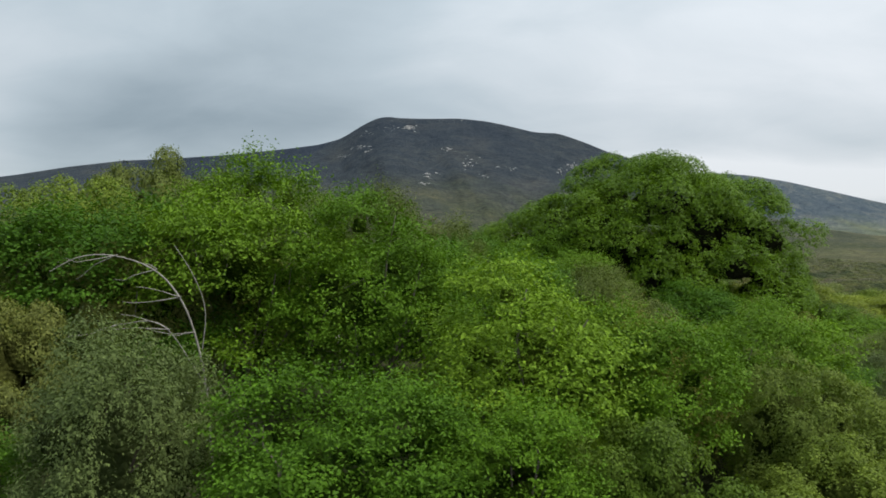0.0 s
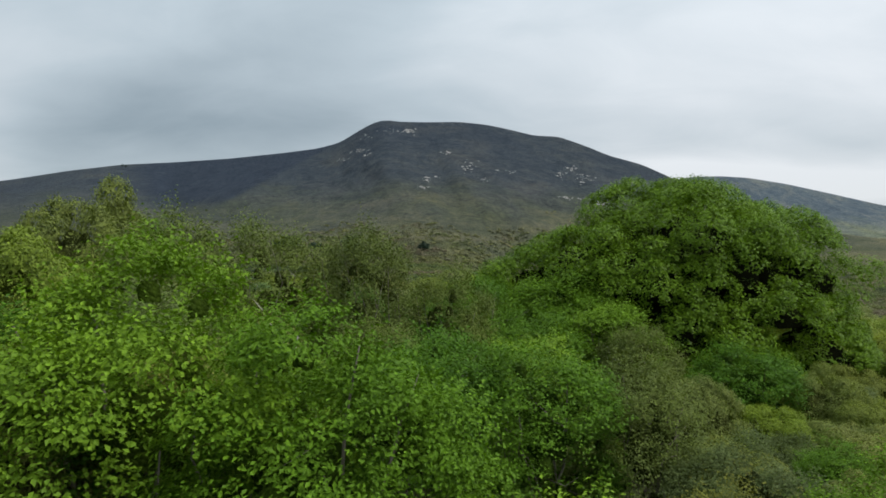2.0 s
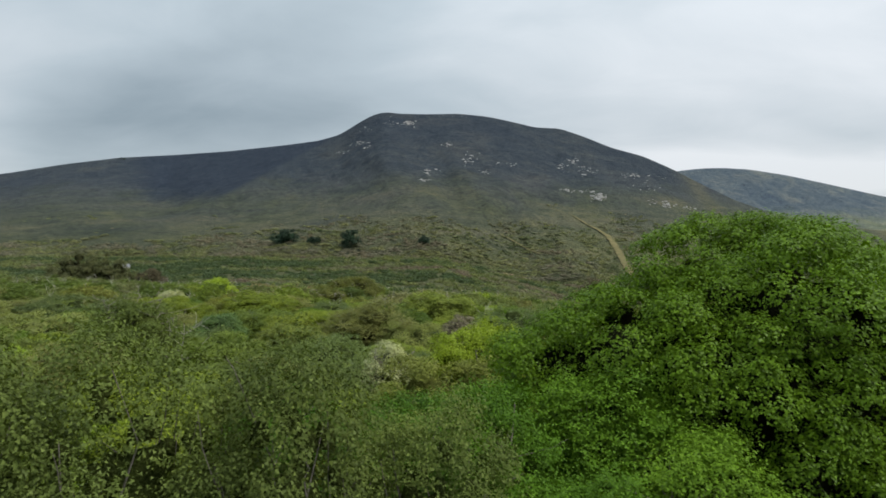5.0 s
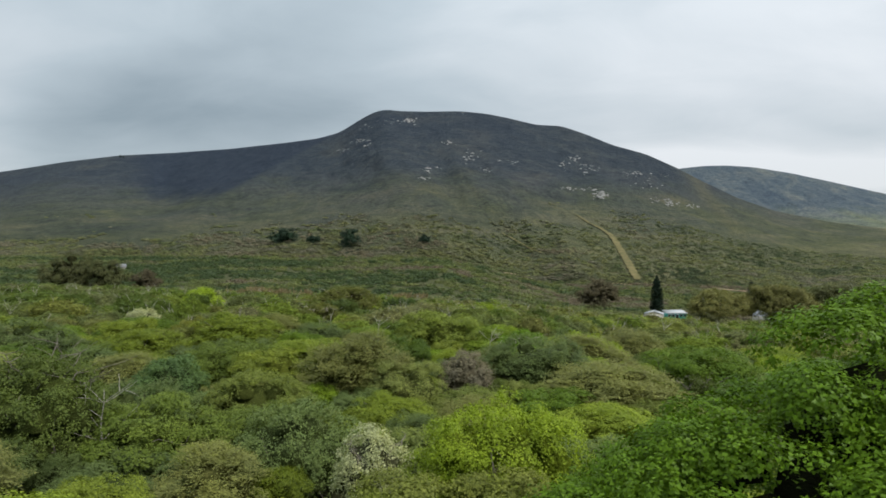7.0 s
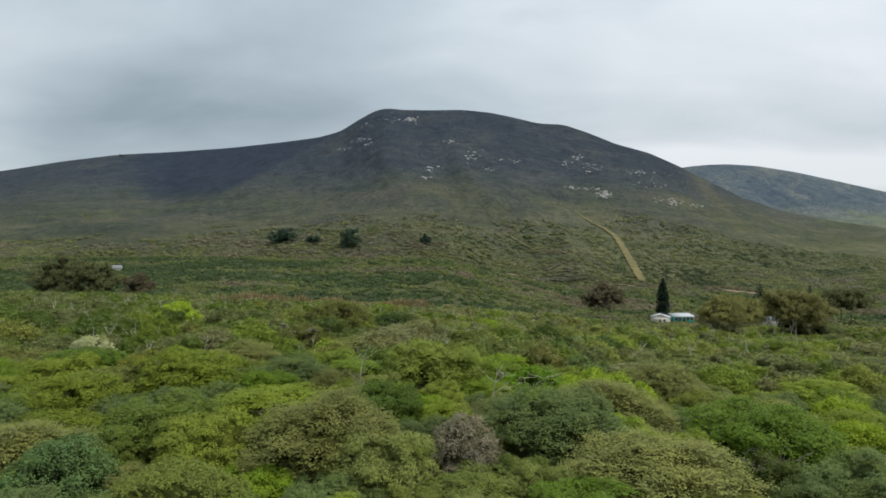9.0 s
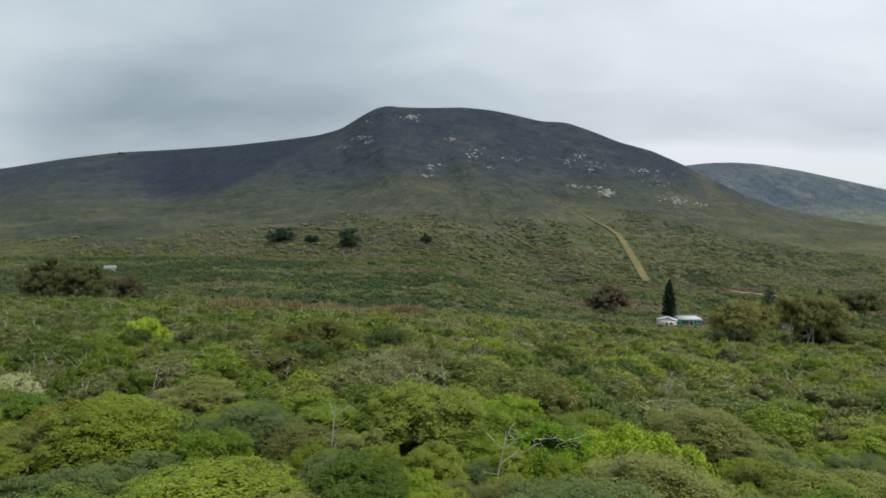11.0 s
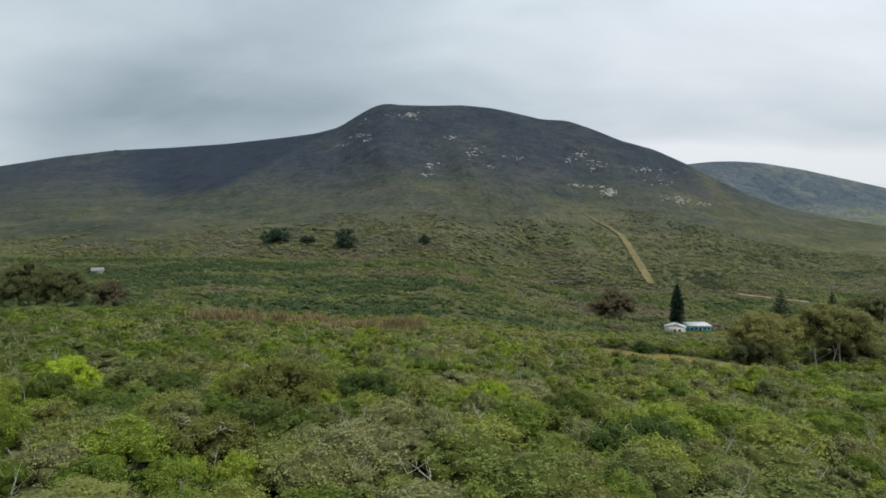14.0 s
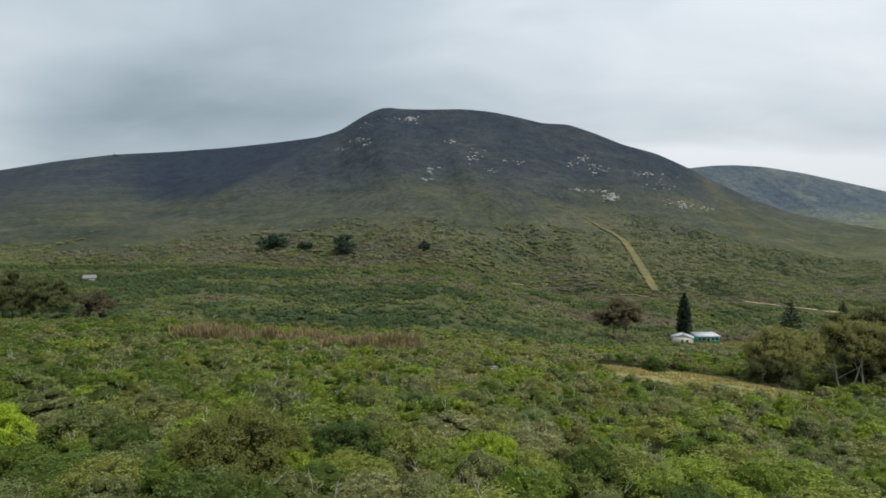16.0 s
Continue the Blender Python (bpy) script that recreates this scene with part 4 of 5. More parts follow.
crown_tree("bright_bush", "bright yellow-green flat-topped bush", LEAF_YELLOW, -34.0, 103.0, 5.8, 3.0, 3, 3600, 0.20)
crown_tree("pale_bush", "pale yellow-green domed bush", LEAF_YELLOW, 6.4, 103.5, 3.9, 2.4, 4, 2600, 0.19)
crown_tree("grey_tree", "soft grey-green domed tree", LEAF_GREY, -1.3, 124.0, 1.9, 3.6, 5, 3600, 0.24)
crown_tree("dry_bush", "dry grey-brown twiggy domed bush", LEAF_DRY, 2.4, 52.3, 6.5, 1.5, 6, 3200, 0.10, 1.0)
crown_tree("bright_tree", "broad yellow-green flat-topped tree", LEAF_YELLOW, 12.0, 65.5, 5.2, 3.9, 7, 8000, 0.17, 0.5)
crown_tree("half_bare_tree", "yellow-green tree with twisted bleached branches", LEAF_FRESH, 7.5, 66.0, 5.3, 2.5, 8, 4000, 0.15, 0.5, bare=9)
crown_tree("silver_bush", "pale silvery shrub in seed", LEAF_SILVER, -26.9, 72.8, 6.5, 1.5, 9, 1800, 0.16)
crown_tree("rusty_bush", "rust and yellow coloured shrub", LEAF_RUST, -19.6, 67.2, 6.2, 2.3, 10, 3200, 0.15)
crown_tree("bright_bush", "bright yellow-green domed bush on the slope", LEAF_YELLOW, 41.0, 92.0, -0.6, 3.2, 11, 3600, 0.20)
crown_tree("grey_tree", "wide grey-green domed tree with fine leaves", LEAF_GREY, -3.8, 38.6, 7.1, 2.1, 12, 7000, 0.095)
crown_tree("bright_tree", "bright yellow-green tree with layered foliage", LEAF_YELLOW, 2.6, 34.8, 8.3, 2.2, 13, 8000, 0.09)
crown_tree("silver_bush", "pale silvery dry shrub with bare twigs", LEAF_SILVER, -1.0, 35.6, 7.3, 1.0, 14, 2600, 0.085, bare=5)
crown_tree("blue_green_bush", "dense blue-green rounded shrub", LEAF_TEAL, -12.0, 46.6, 7.1, 1.9, 15, 4200, 0.12)
crown_tree("half_bare_tree", "dull green tree with grey bare twigs", LEAF_OLIVE, -12.4, 38.6, 8.6, 2.2, 16, 6000, 0.10, 0.9, 5)
crown_tree("half_bare_tree", "olive tree with grey bare twigs", LEAF_OLIVE, -13.4, 40.0, 8.9, 2.0, 17, 5200, 0.10, 0.9, 4)
crown_tree("half_bare_bush", "green shrub with pale forked bare twigs", LEAF_OLIVE, 15.0, 50.6, 5.4, 1.5, 18, 2600, 0.12, 0.8, 8)
crown_tree("half_bare_bush", "grey-green shrub with white bare twigs", LEAF_GREY, 12.6, 119.8, 1.1, 1.9, 19, 1400, 0.2, 0.8, 7)
crown_tree("spreading_tree", "tawny green spreading tree on the slope", LEAF_TAWNY, -13.5, 86.5, 5.6, 3.2, 20, 4600, 0.18, bare=4)
crown_tree("round_tree", "dark green rounded tree on the slope", LEAF_DARK, 20.0, 96.0, 2.6, 3.2, 21, 4200, 0.2)
crown_tree("round_tree", "dark green spreading tree on the slope", LEAF_DARK, 15.5, 92.0, 3.2, 2.6, 22, 3600, 0.19, bare=3)
crown_tree("grey_tree", "olive grey domed tree", LEAF_GREY, 13.5, 76.5, 4.0, 2.6, 23, 4000, 0.17)
crown_tree("bright_tree", "bright yellow-green tree on the eastern slope", LEAF_YELLOW, 28.0, 65.0, 3.6, 2.8, 26, 5200, 0.15, 0.6)
crown_tree("bright_bush", "bright yellow-green bush on the eastern slope", LEAF_YELLOW, 24.5, 58.0, 4.2, 2.2, 27, 4200, 0.13, 0.7)
crown_tree("round_tree", "low dark tree beside the field", LEAF_DARK, 58.8, 212.9, -12.0, 3.0, 24, 2600, 0.28)
crown_tree("rusty_bush", "small rusty brown tree beside the field", LEAF_BROWN, 69.8, 222.0, -14.0, 2.6, 25, 1800, 0.28)


def bare_tree(x, y, base, h, seed, label, lean=0.0):
    """A dead tree: one crooked stem and thin forked branches."""
    r = np.random.RandomState(seed)
    root = tagged(new("dead_tree"), label, "dead tree")
    root.matrix_basis = Matrix.Translation((x, y, base))
    g, p = crooked(r, (0, 0, -0.2), (lean, 0.1, h), 0.02 + 0.008 * h, 0.010, 0.05, 9, 6)
    part("trunk", *g, BARK_DEAD, root, shade=True)
    for k in range(9):
        q = p[3 + r.randint(5)]
        a = r.rand() * 6.28
        e = q + np.array((math.cos(a) * h * 0.30, math.sin(a) * h * 0.30, h * (0.10 + 0.18 * r.rand())))
        g2, p2 = crooked(r, q, e, 0.014, 0.006, 0.03, 6, 4)
        g3 = crooked(r, p2[3], p2[3] + r.randn(3) * h * 0.10 + (0, 0, h * 0.08), 0.012, 0.006, 0.02, 4, 4)[0]
        part("branch", *join([g2, g3]), BARK_DEAD, root, shade=True)
    return root


bare_tree(-10.3, 38.2, 4.6, 3.3, 1, "bleached white dead tree standing in the thicket")
bare_tree(-4.6, 66.0, 2.8, 3.6, 2, "two bleached stumps of a dead tree in the scrub", 0.5)
bare_tree(4.2, 63.5, 2.6, 3.4, 3, "pale dead tree with tangled branches", 0.6)
bare_tree(-1.45, 16.9, 4.7, 3.1, 5, "grey dead tree with level side branches")
bare_tree(-6.3, 14.5, 5.2, 3.2, 4, "grey dead shrub with thin twigs", -0.4)


def limb(points, r0, r1, root):
    points = np.array(points, float)
    for k in range(2):                # rounds the bends
        a, b = points[:-1], points[1:]
        points = np.concatenate([points[:1], np.stack([a * 0.75 + b * 0.25, a * 0.25 + b * 0.75], 1).reshape(-1, 3), points[-1:]])
    v, f = tube(points, np.linspace(r0, r1, len(points)), 6)
    return part("limb", v, f, BARK_GREY, root, shade=True)


# the leaning half-dead tree beside the first crowns
leaning = tagged(new("dead_tree"), "leaning half-dead tree with long bleached curving limbs", "dead tree")
leaning.matrix_basis = Matrix.Translation((-1.90, 10.85, 3.88)) @ Matrix.Scale(1.38, 4)
limb([(0.06, 0, -1.2), (0.02, 0, 0.9), (-0.03, 0, 1.75), (-0.12, -0.05, 2.25), (-0.22, -0.1, 2.55), (-0.42, -0.1, 2.78), (-0.72, -0.15, 2.90), (-1.0, -0.2, 2.90), (-1.22, -0.25, 2.76)], 0.0125, 0.003, leaning)
limb([(-0.03, 0, 1.75), (-0.14, -0.08, 2.0), (-0.3, -0.12, 2.28), (-0.46, -0.1, 2.36), (-0.68, -0.15, 2.33), (-0.92, -0.2, 2.26)], 0.0065, 0.0025, leaning)
limb([(-0.08, 0, 2.1), (-0.02, -0.05, 2.45), (-0.12, -0.1, 2.75), (-0.3, -0.05, 2.98)], 0.005, 0.002, leaning)
limb([(0.0, 0, 1.3), (-0.25, -0.1, 1.5), (-0.55, -0.2, 1.62), (-0.85, -0.2, 1.55)], 0.005, 0.002, leaning)

for k in range(14):                  # thin broken twigs along the two main limbs
    q = np.array(((-0.22, -0.1, 2.55), (-0.42, -0.1, 2.78), (-0.72, -0.15, 2.9), (-0.3, -0.12, 2.28), (-0.68, -0.15, 2.33), (-0.03, 0, 1.75), (-0.12, -0.05, 2.25))[k % 7])
    g = crooked(rng, q, q + np.array((-0.28, -0.05, 0.02)) * (0.4 + rng.rand()) + rng.randn(3) * 0.09, 0.005, 0.002, 0.02, 5, 4)[0]
    part("twig", *g, BARK_GREY, leaning, shade=True)



# ------------------------------------------------------------------ the big trees
def milkwood(x, y, rx, ry, rz, base, top):
    r = np.random.RandomState(77)
    root = tagged(new("milkwood_tree"), "broad dense milkwood tree with dark glossy billowing foliage", "tree")
    root.matrix_basis = Matrix.Translation((x, y, base))
    v, f, n_leaf = billow(r, rx * 0.97, ry * 0.97, rz * 0.96, 80, 17, 340000, 0.066, 0.056, lobe=0.225, clump=0.40, low=-0.75, upright=0.9, sprig=5, jitter=0.12, loose=0.3, core=0.56, body=0.55, ring=8, star=0.7, fill=0.16, ragged=0.24, under=-0.05)
    v = v + np.array([0, 0, top - base - rz])
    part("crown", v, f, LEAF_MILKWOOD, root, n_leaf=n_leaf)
    sv, sf = stems(r, (top - base) * 0.5, rx * 0.4, 6, 0.14)
    part("trunk", sv, sf, BARK, root, shade=True)
    return root


milkwood(8.7, 27.5, 7.0, 4.6, 5.4, 3.6, 11.5)


def gum_tree(name, label, x, y, base, rx, ry, rz, height, seed, leaf, clumps, leaves, length, trunks, bark_mat, low=-0.45):
    r = np.random.RandomState(seed)
    root = tagged(new(name), label, "tree")
    root.matrix_basis = Matrix.Translation((x, y, base))
    v, f, n_leaf = billow(r, rx, ry, rz, max(7, clumps // 4), 7, leaves, length, length * 0.65, lobe=0.30, clump=0.45, low=low, upright=0.8, sprig=5, core=0.66, body=0.5, ragged=0.3)
    part("crown", v + np.array([0, 0, height - rz]), f, leaf, root, n_leaf=n_leaf)
    for k in range(trunks):
        a = 6.28 * k / trunks + r.rand()
        tip = (math.cos(a) * rx * 0.45, math.sin(a) * ry * 0.45, height * 0.8)
        g, p = crooked(r, (math.cos(a) * rx * 0.3 * (trunks > 1), 0, -0.4), tip, 0.13 + 0.007 * height, 0.06, 0.25, 7, 7)
        limbs = [g]
        for j in range(3):
            q = p[2 + r.randint(3)]
            limbs.append(crooked(r, q, q + np.array([r.randn() * rx * 0.3, r.randn() * rx * 0.3, height * 0.3]), 0.09, 0.04, 0.2, 5, 5)[0])
        tv, tf = join(limbs)
        part("trunk", tv, tf, bark_mat, root, shade=True)
    return root


gum_tree("gum_tree", "tall gum tree with brownish olive crown and pale bare trunks", 90.0, 208.0, -20.0, 10.0, 8, 6.0, 16.8, 1, LEAF_GUM, 120, 24000, 0.36, 3, BARK_GUM, -0.3)
gum_tree("gum_tree", "tall gum tree with billowing olive crown and pale forked trunk", 108.5, 207.0, -20.6, 10.6, 8, 6.4, 19.2, 2, LEAF_GUM, 120, 26000, 0.36, 3, BARK_GUM, -0.3)
gum_tree("gum_tree", "tall gum tree behind the others with dense brown-green crown", 123.0, 223.0, -21.5, 9.0, 8, 7.0, 18.0, 3, LEAF_GUM, 100, 18000, 0.38, 2, BARK_GUM)
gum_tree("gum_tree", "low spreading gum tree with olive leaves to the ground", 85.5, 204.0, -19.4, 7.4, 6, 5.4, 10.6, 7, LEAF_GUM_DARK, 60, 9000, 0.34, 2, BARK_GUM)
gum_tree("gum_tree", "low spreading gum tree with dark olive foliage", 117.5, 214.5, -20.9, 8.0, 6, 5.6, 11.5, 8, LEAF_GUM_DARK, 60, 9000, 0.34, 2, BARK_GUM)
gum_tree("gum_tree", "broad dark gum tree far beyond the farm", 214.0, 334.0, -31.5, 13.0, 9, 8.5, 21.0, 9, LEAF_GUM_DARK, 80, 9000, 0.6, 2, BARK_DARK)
gum_tree("gum_tree", "rounded brownish gum tree far beyond the farm", 196.0, 338.0, -31.0, 9.0, 8, 7.0, 17.0, 10, LEAF_GUM, 60, 6000, 0.55, 2, BARK_DARK)
gum_tree("brown_tree", "round dull brown tree beside the farm field", 86.0, 336.0, -24.5, 11.8, 8, 8.3, 16.8, 4, LEAF_BROWN, 90, 12000, 0.5, 2, BARK_DARK, -0.8)
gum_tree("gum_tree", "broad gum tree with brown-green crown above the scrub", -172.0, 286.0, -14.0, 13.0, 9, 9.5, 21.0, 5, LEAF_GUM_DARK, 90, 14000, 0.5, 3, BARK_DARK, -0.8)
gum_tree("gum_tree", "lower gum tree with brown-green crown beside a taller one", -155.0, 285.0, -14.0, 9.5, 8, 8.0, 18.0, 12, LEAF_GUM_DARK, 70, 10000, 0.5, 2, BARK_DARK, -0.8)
gum_tree("brown_tree", "small round brown tree on the valley side", -134.0, 280.0, -13.5, 7.0, 6, 6.4, 13.5, 6, LEAF_BROWN, 46, 6500, 0.45, 2, BARK_DARK, -0.8)


def conifer(x, y, base, height, wide, tiers, seed, label, slim):
    """A pine with whorls of level branches round one straight trunk."""
    r = np.random.RandomState(seed)
    root = tagged(new("pine_tree"), label, "tree")
    root.matrix_basis = Matrix.Translation((x, y, base))
    tv, tf = tube([(0, 0, -0.4), (0, 0, height * 0.5), (0, 0, height)], (0.4, 0.25, 0.05), 7)
    part("trunk", tv, tf, BARK_DARK, root, shade=True)
    at, out = [], []
    for k in range(tiers):
        h = height * (0.10 + 0.9 * k / tiers)
        reach = wide * ((1 - k / tiers) ** 0.85 if not slim else (1 - (k / tiers) ** 3) * (0.75 + 0.3 * r.rand()))
        for j in range(7):
            a = 6.28 * (j / 7 + 0.13 * k) + 0.2 * r.randn()
            n = max(2, int(reach * (7 if slim else 5)))
            q = np.linspace(0.15, 1.0, n)
            at.append(np.stack([math.cos(a) * reach * q, math.sin(a) * reach * q, h + 0.25 * reach * q ** 2 + 0.1 * r.randn(n)], -1))
            out.append(np.tile((math.cos(a) * 0.4, math.sin(a) * 0.4, 0.9), (n, 1)))
    at, out = np.repeat(np.concatenate(at), 2, 0), np.repeat(np.concatenate(out), 2, 0)
    v, f = leaf_quads(r, at + r.randn(len(at), 3) * 0.12, out, 0.95, 0.5, 0.6)
    part("foliage", v, f, LEAF_PINE[0], root)
    return root


conifer(123.0, 350.0, -29.0, 23.0, 3.9, 26, 1, "dark slim pine behind the farm shed", True)
conifer(181.0, 357.0, -30.5, 21.0, 6.5, 13, 2, "dark tiered araucaria pine with level branches", False)
conifer(227.0, 385.0, -31.0, 18.0, 5.0, 12, 3, "dark tiered araucaria pine beyond the farm", False)


# ------------------------------------------------------------------ on the mountain
def stone_material(name, c):
    m, T, b = mat(name, 0.9, 0.2)
    n = noise_node(T, 0.5, 8.0, 0.7)
    T.links.new(ramp_node(T, [(0.3, tuple(v * 0.35 for v in c)), (0.5, c), (0.75, tuple(min(0.85, v * 1.35) for v in c))], n), b.inputs["Base Color"])
    bump_node(T, b, n, 0.8, 0.6)
    return m


STONE = stone_material("pale_sandstone", (0.30, 0.295, 0.28))


def outcrop(seed, px, py, wide, high, count, size):
    """A patch of pale stones lying on the slope about one bearing."""
    r = np.random.RandomState(seed)
    n = int(count * 1.5)
    at = on_slope(px + r.randn(n) * wide, py + r.randn(n) * high)
    rad = size * 0.62 * (0.3 + 0.9 * r.rand(n) ** 2)
    v, f = core_quads(np.zeros((n, 3)), rad, 1.0, r, 6, (-0.4, 0.25, 0.8))
    v = v.reshape(n, -1, 3) * np.array([1.6, 1.0, 0.75]) + at[:, None, :]
    me = quads("rock_outcrop", v.reshape(-1, 3), f)
    me.materials.append(STONE)
    return tagged(new("rock_outcrop", me), "outcrop of pale weathered rocks on the dark heath slope", "rocks", "mountain outcrops", "stuff")


for k, row in enumerate(((724, 213, 7, 3, 26, 3.0), (640, 250, 9, 4, 16, 2.2), (604, 266, 5, 3, 8, 2.2), (800, 252, 7, 2, 9, 2.2), (840, 278, 8, 6, 18, 2.4), (762, 302, 9, 3, 9, 2.4),
                         (757, 317, 6, 1.5, 7, 2.2), (868, 302, 6, 2, 8, 2.4), (908, 287, 8, 2, 7, 2.2), (1012, 290, 5, 5, 11, 2.6), (1030, 281, 7, 2.5, 13, 2.6), (1055, 300, 12, 5, 22, 2.3),
                         (1140, 309, 11, 2, 16, 2.4), (1015, 335, 6, 1.5, 9, 2.6), (1048, 338, 12, 2, 14, 2.5), (1082, 348, 8, 3.5, 26, 3.4), (1210, 364, 6, 3, 14, 3.0), (1243, 369, 8, 2, 8, 2.4),
                         (1180, 356, 9, 3, 7, 2.2), (650, 222, 8, 3, 8, 2.0), (690, 212, 9, 4, 9, 1.8), (1170, 325, 20, 8, 14, 1.8), (812, 197, 20, 1.5, 10, 1.8))):
    outcrop(k, *row)


def soil_material(name, stops, scale):
    m, T, b = mat(name, 0.95, 0.1)
    n = noise_node(T, scale, 7.0, 0.65)
    T.links.new(ramp_node(T, stops, n), b.inputs["Base Color"])
    bump_node(T, b, n, 0.6, 0.2)
    return m


GRASS_DRY = soil_material("dry_grass", [(0.3, (0.110, 0.120, 0.042)), (0.45, (0.170, 0.160, 0.062)), (0.6, (0.220, 0.190, 0.082)), (0.75, (0.26, 0.215, 0.105))], 0.35)
GRASS_TUFT = foliage("grass_blade", [(0.2, (0.125, 0.150, 0.036)), (0.5, (0.195, 0.190, 0.058)), (0.8, (0.235, 0.205, 0.076))], "stored", 0.8, 0.25)
TRACK = soil_material("track_grass", [(0.3, (0.072, 0.078, 0.034)), (0.45, (0.116, 0.104, 0.046)), (0.6, (0.158, 0.134, 0.060)), (0.75, (0.22, 0.19, 0.12))], 0.22)
EARTH = soil_material("orange_earth", [(0.3, (0.26, 0.17, 0.10)), (0.5, (0.40, 0.28, 0.18)), (0.7, (0.52, 0.41, 0.30))], 0.2)


def ribbon(name, label, category, centre, widths, material, place, raised, cross=6, steps=150):
    """A strip that follows the ground along a line of bearings."""
    c = np.array(centre, float)
    k = np.linspace(0, len(c) - 1, steps)
    x, y = np.interp(k, np.arange(len(c)), c[:, 0]), np.interp(k, np.arange(len(c)), c[:, 1])
    w = np.interp(k, np.arange(len(c)), widths)
    r = np.random.RandomState(len(c))
    rows = []
    for j in range(steps):
        o = np.linspace(-0.5, 0.5, cross) * w[j] * (0.7 + 0.4 * r.rand()) + r.randn() * 0.05 * w[j]
        rows.append([place(x[j] + q, y[j]) for q in o])
    v = np.array(rows) + np.array([0, 0, raised])
    i = np.arange(steps - 1)[:, None] * cross + np.arange(cross - 1)[None]
    me = quads(name, v.reshape(-1, 3), np.stack([i, i + 1, i + cross + 1, i + cross], -1).reshape(-1, 4))
    me.materials.append(material)
    return tagged(new(name, me), label, category, kind="structure")


ribbon("firebreak_track", "yellowed grass firebreak running straight down the foothill", "track",
       ((1028, 382), (1045, 392), (1062, 403), (1085, 414), (1103, 426), (1116, 443), (1128, 462), (1141, 483), (1153, 503), (1160, 516)), (1.5, 3, 4.5, 7, 11, 13, 14, 16, 17, 13), TRACK, on_slope, 1.2)


ribbon("footpath", "faint pale footpath across the foothill", "path", ((898, 424), (915, 433), (938, 446), (955, 456), (975, 463)), (2, 3, 3, 3.5, 3), TRACK, on_slope, 1.6)


# ------------------------------------------------------------------ the farm in the valley
def box(x0, x1, y0, y1, z0, z1):
    v = np.array([(x, y, z) for z in (z0, z1) for x, y in ((x0, y0), (x1, y0), (x1, y1), (x0, y1))], float)
    f = np.array([(3, 2, 1, 0), (4, 5, 6, 7), (0, 1, 5, 4), (1, 2, 6, 5), (2, 3, 7, 6), (3, 0, 4, 7)])
    return v, f


def paint(name, c, rough=0.6, metal=0.0, stain=0.25):
    m, T, b = mat(name, rough, 0.3)
    b.inputs["Metallic"].default_value = metal
    n = noise_node(T, 1.3, 6.0, 0.65)
    T.links.new(ramp_node(T, [(0.25, tuple(v * (1 - stain) for v in c)), (0.6, c), (0.85, tuple(min(0.9, v * 1.08) for v in c))], n), b.inputs["Base Color"])
    return m


WALL_CREAM = paint("cream_wall", (0.62, 0.58, 0.50))
ROOF_GREY = paint("grey_sheet_roof", (0.36, 0.38, 0.40), 0.45)
ROOF_PALE = paint("pale_sheet_roof", (0.42, 0.44, 0.45), 0.5)
ROOF_OLD = paint("old_grey_roof", (0.17, 0.175, 0.175), 0.7)
TEAL = paint("teal_board", (0.04, 0.34, 0.29))
GLASS = paint("dark_window_glass", (0.03, 0.04, 0.045), 0.08, 0.0, 0.1)
WHITE = paint("white_frame", (0.75, 0.75, 0.73))
WOOD = paint("dark_wood", (0.10, 0.07, 0.05), 0.8)


def gable_shed(x, y, base, w, d, h, rise, turn):
    root = tagged(new("farm_shed"), "small cream farm shed with a low grey sheet roof", "shed")
    root.matrix_basis = Matrix.Translation((x, y, base)) @ Euler((0, 0, turn)).to_matrix().to_4x4()
    v, f = box(-w / 2, w / 2, -d / 2, d / 2, -0.6, h)
    part("wall", v, f, WALL_CREAM, root)
    gv = np.array([(-w / 2, -d / 2, h), (w / 2, -d / 2, h), (0, -d / 2, h + rise), (-w / 2, d / 2, h), (w / 2, d / 2, h), (0, d / 2, h + rise)], float)
    part("gable", gv, np.array([(0, 1, 2, 2), (4, 3, 5, 5)])[:, :3], WALL_CREAM, root)
    for s in (-1, 1):
        o, t = 0.35, 0.12
        a = np.array([(s * (w / 2 + o), -d / 2 - o, h - o * rise / (w / 2)), (0, -d / 2 - o, h + rise), (0, d / 2 + o, h + rise), (s * (w / 2 + o), d / 2 + o, h - o * rise / (w / 2))], float)
        rv = np.concatenate([a + (0, 0, 0.02), a + (0, 0, t)])
        part("roof", rv, np.array([(3, 2, 1, 0), (4, 5, 6, 7), (0, 1, 5, 4), (1, 2, 6, 5), (2, 3, 7, 6), (3, 0, 4, 7)]), ROOF_GREY, root)
    dv, df = box(-0.5, 0.5, -d / 2 - 0.06, -d / 2 - 0.01, 0, 2.05)
    part("door", dv, df, WOOD, root)
    wv, wf = box(1.6, 2.7, -d / 2 - 0.05, -d / 2 - 0.01, 1.0, 2.0)
    win = part("window", wv, wf, GLASS, root)
    fv, ff = box(1.5, 2.8, -d / 2 - 0.035, -d / 2 - 0.005, 0.9, 2.1)
    part("window_frame", fv, ff, WHITE, win)
    return root


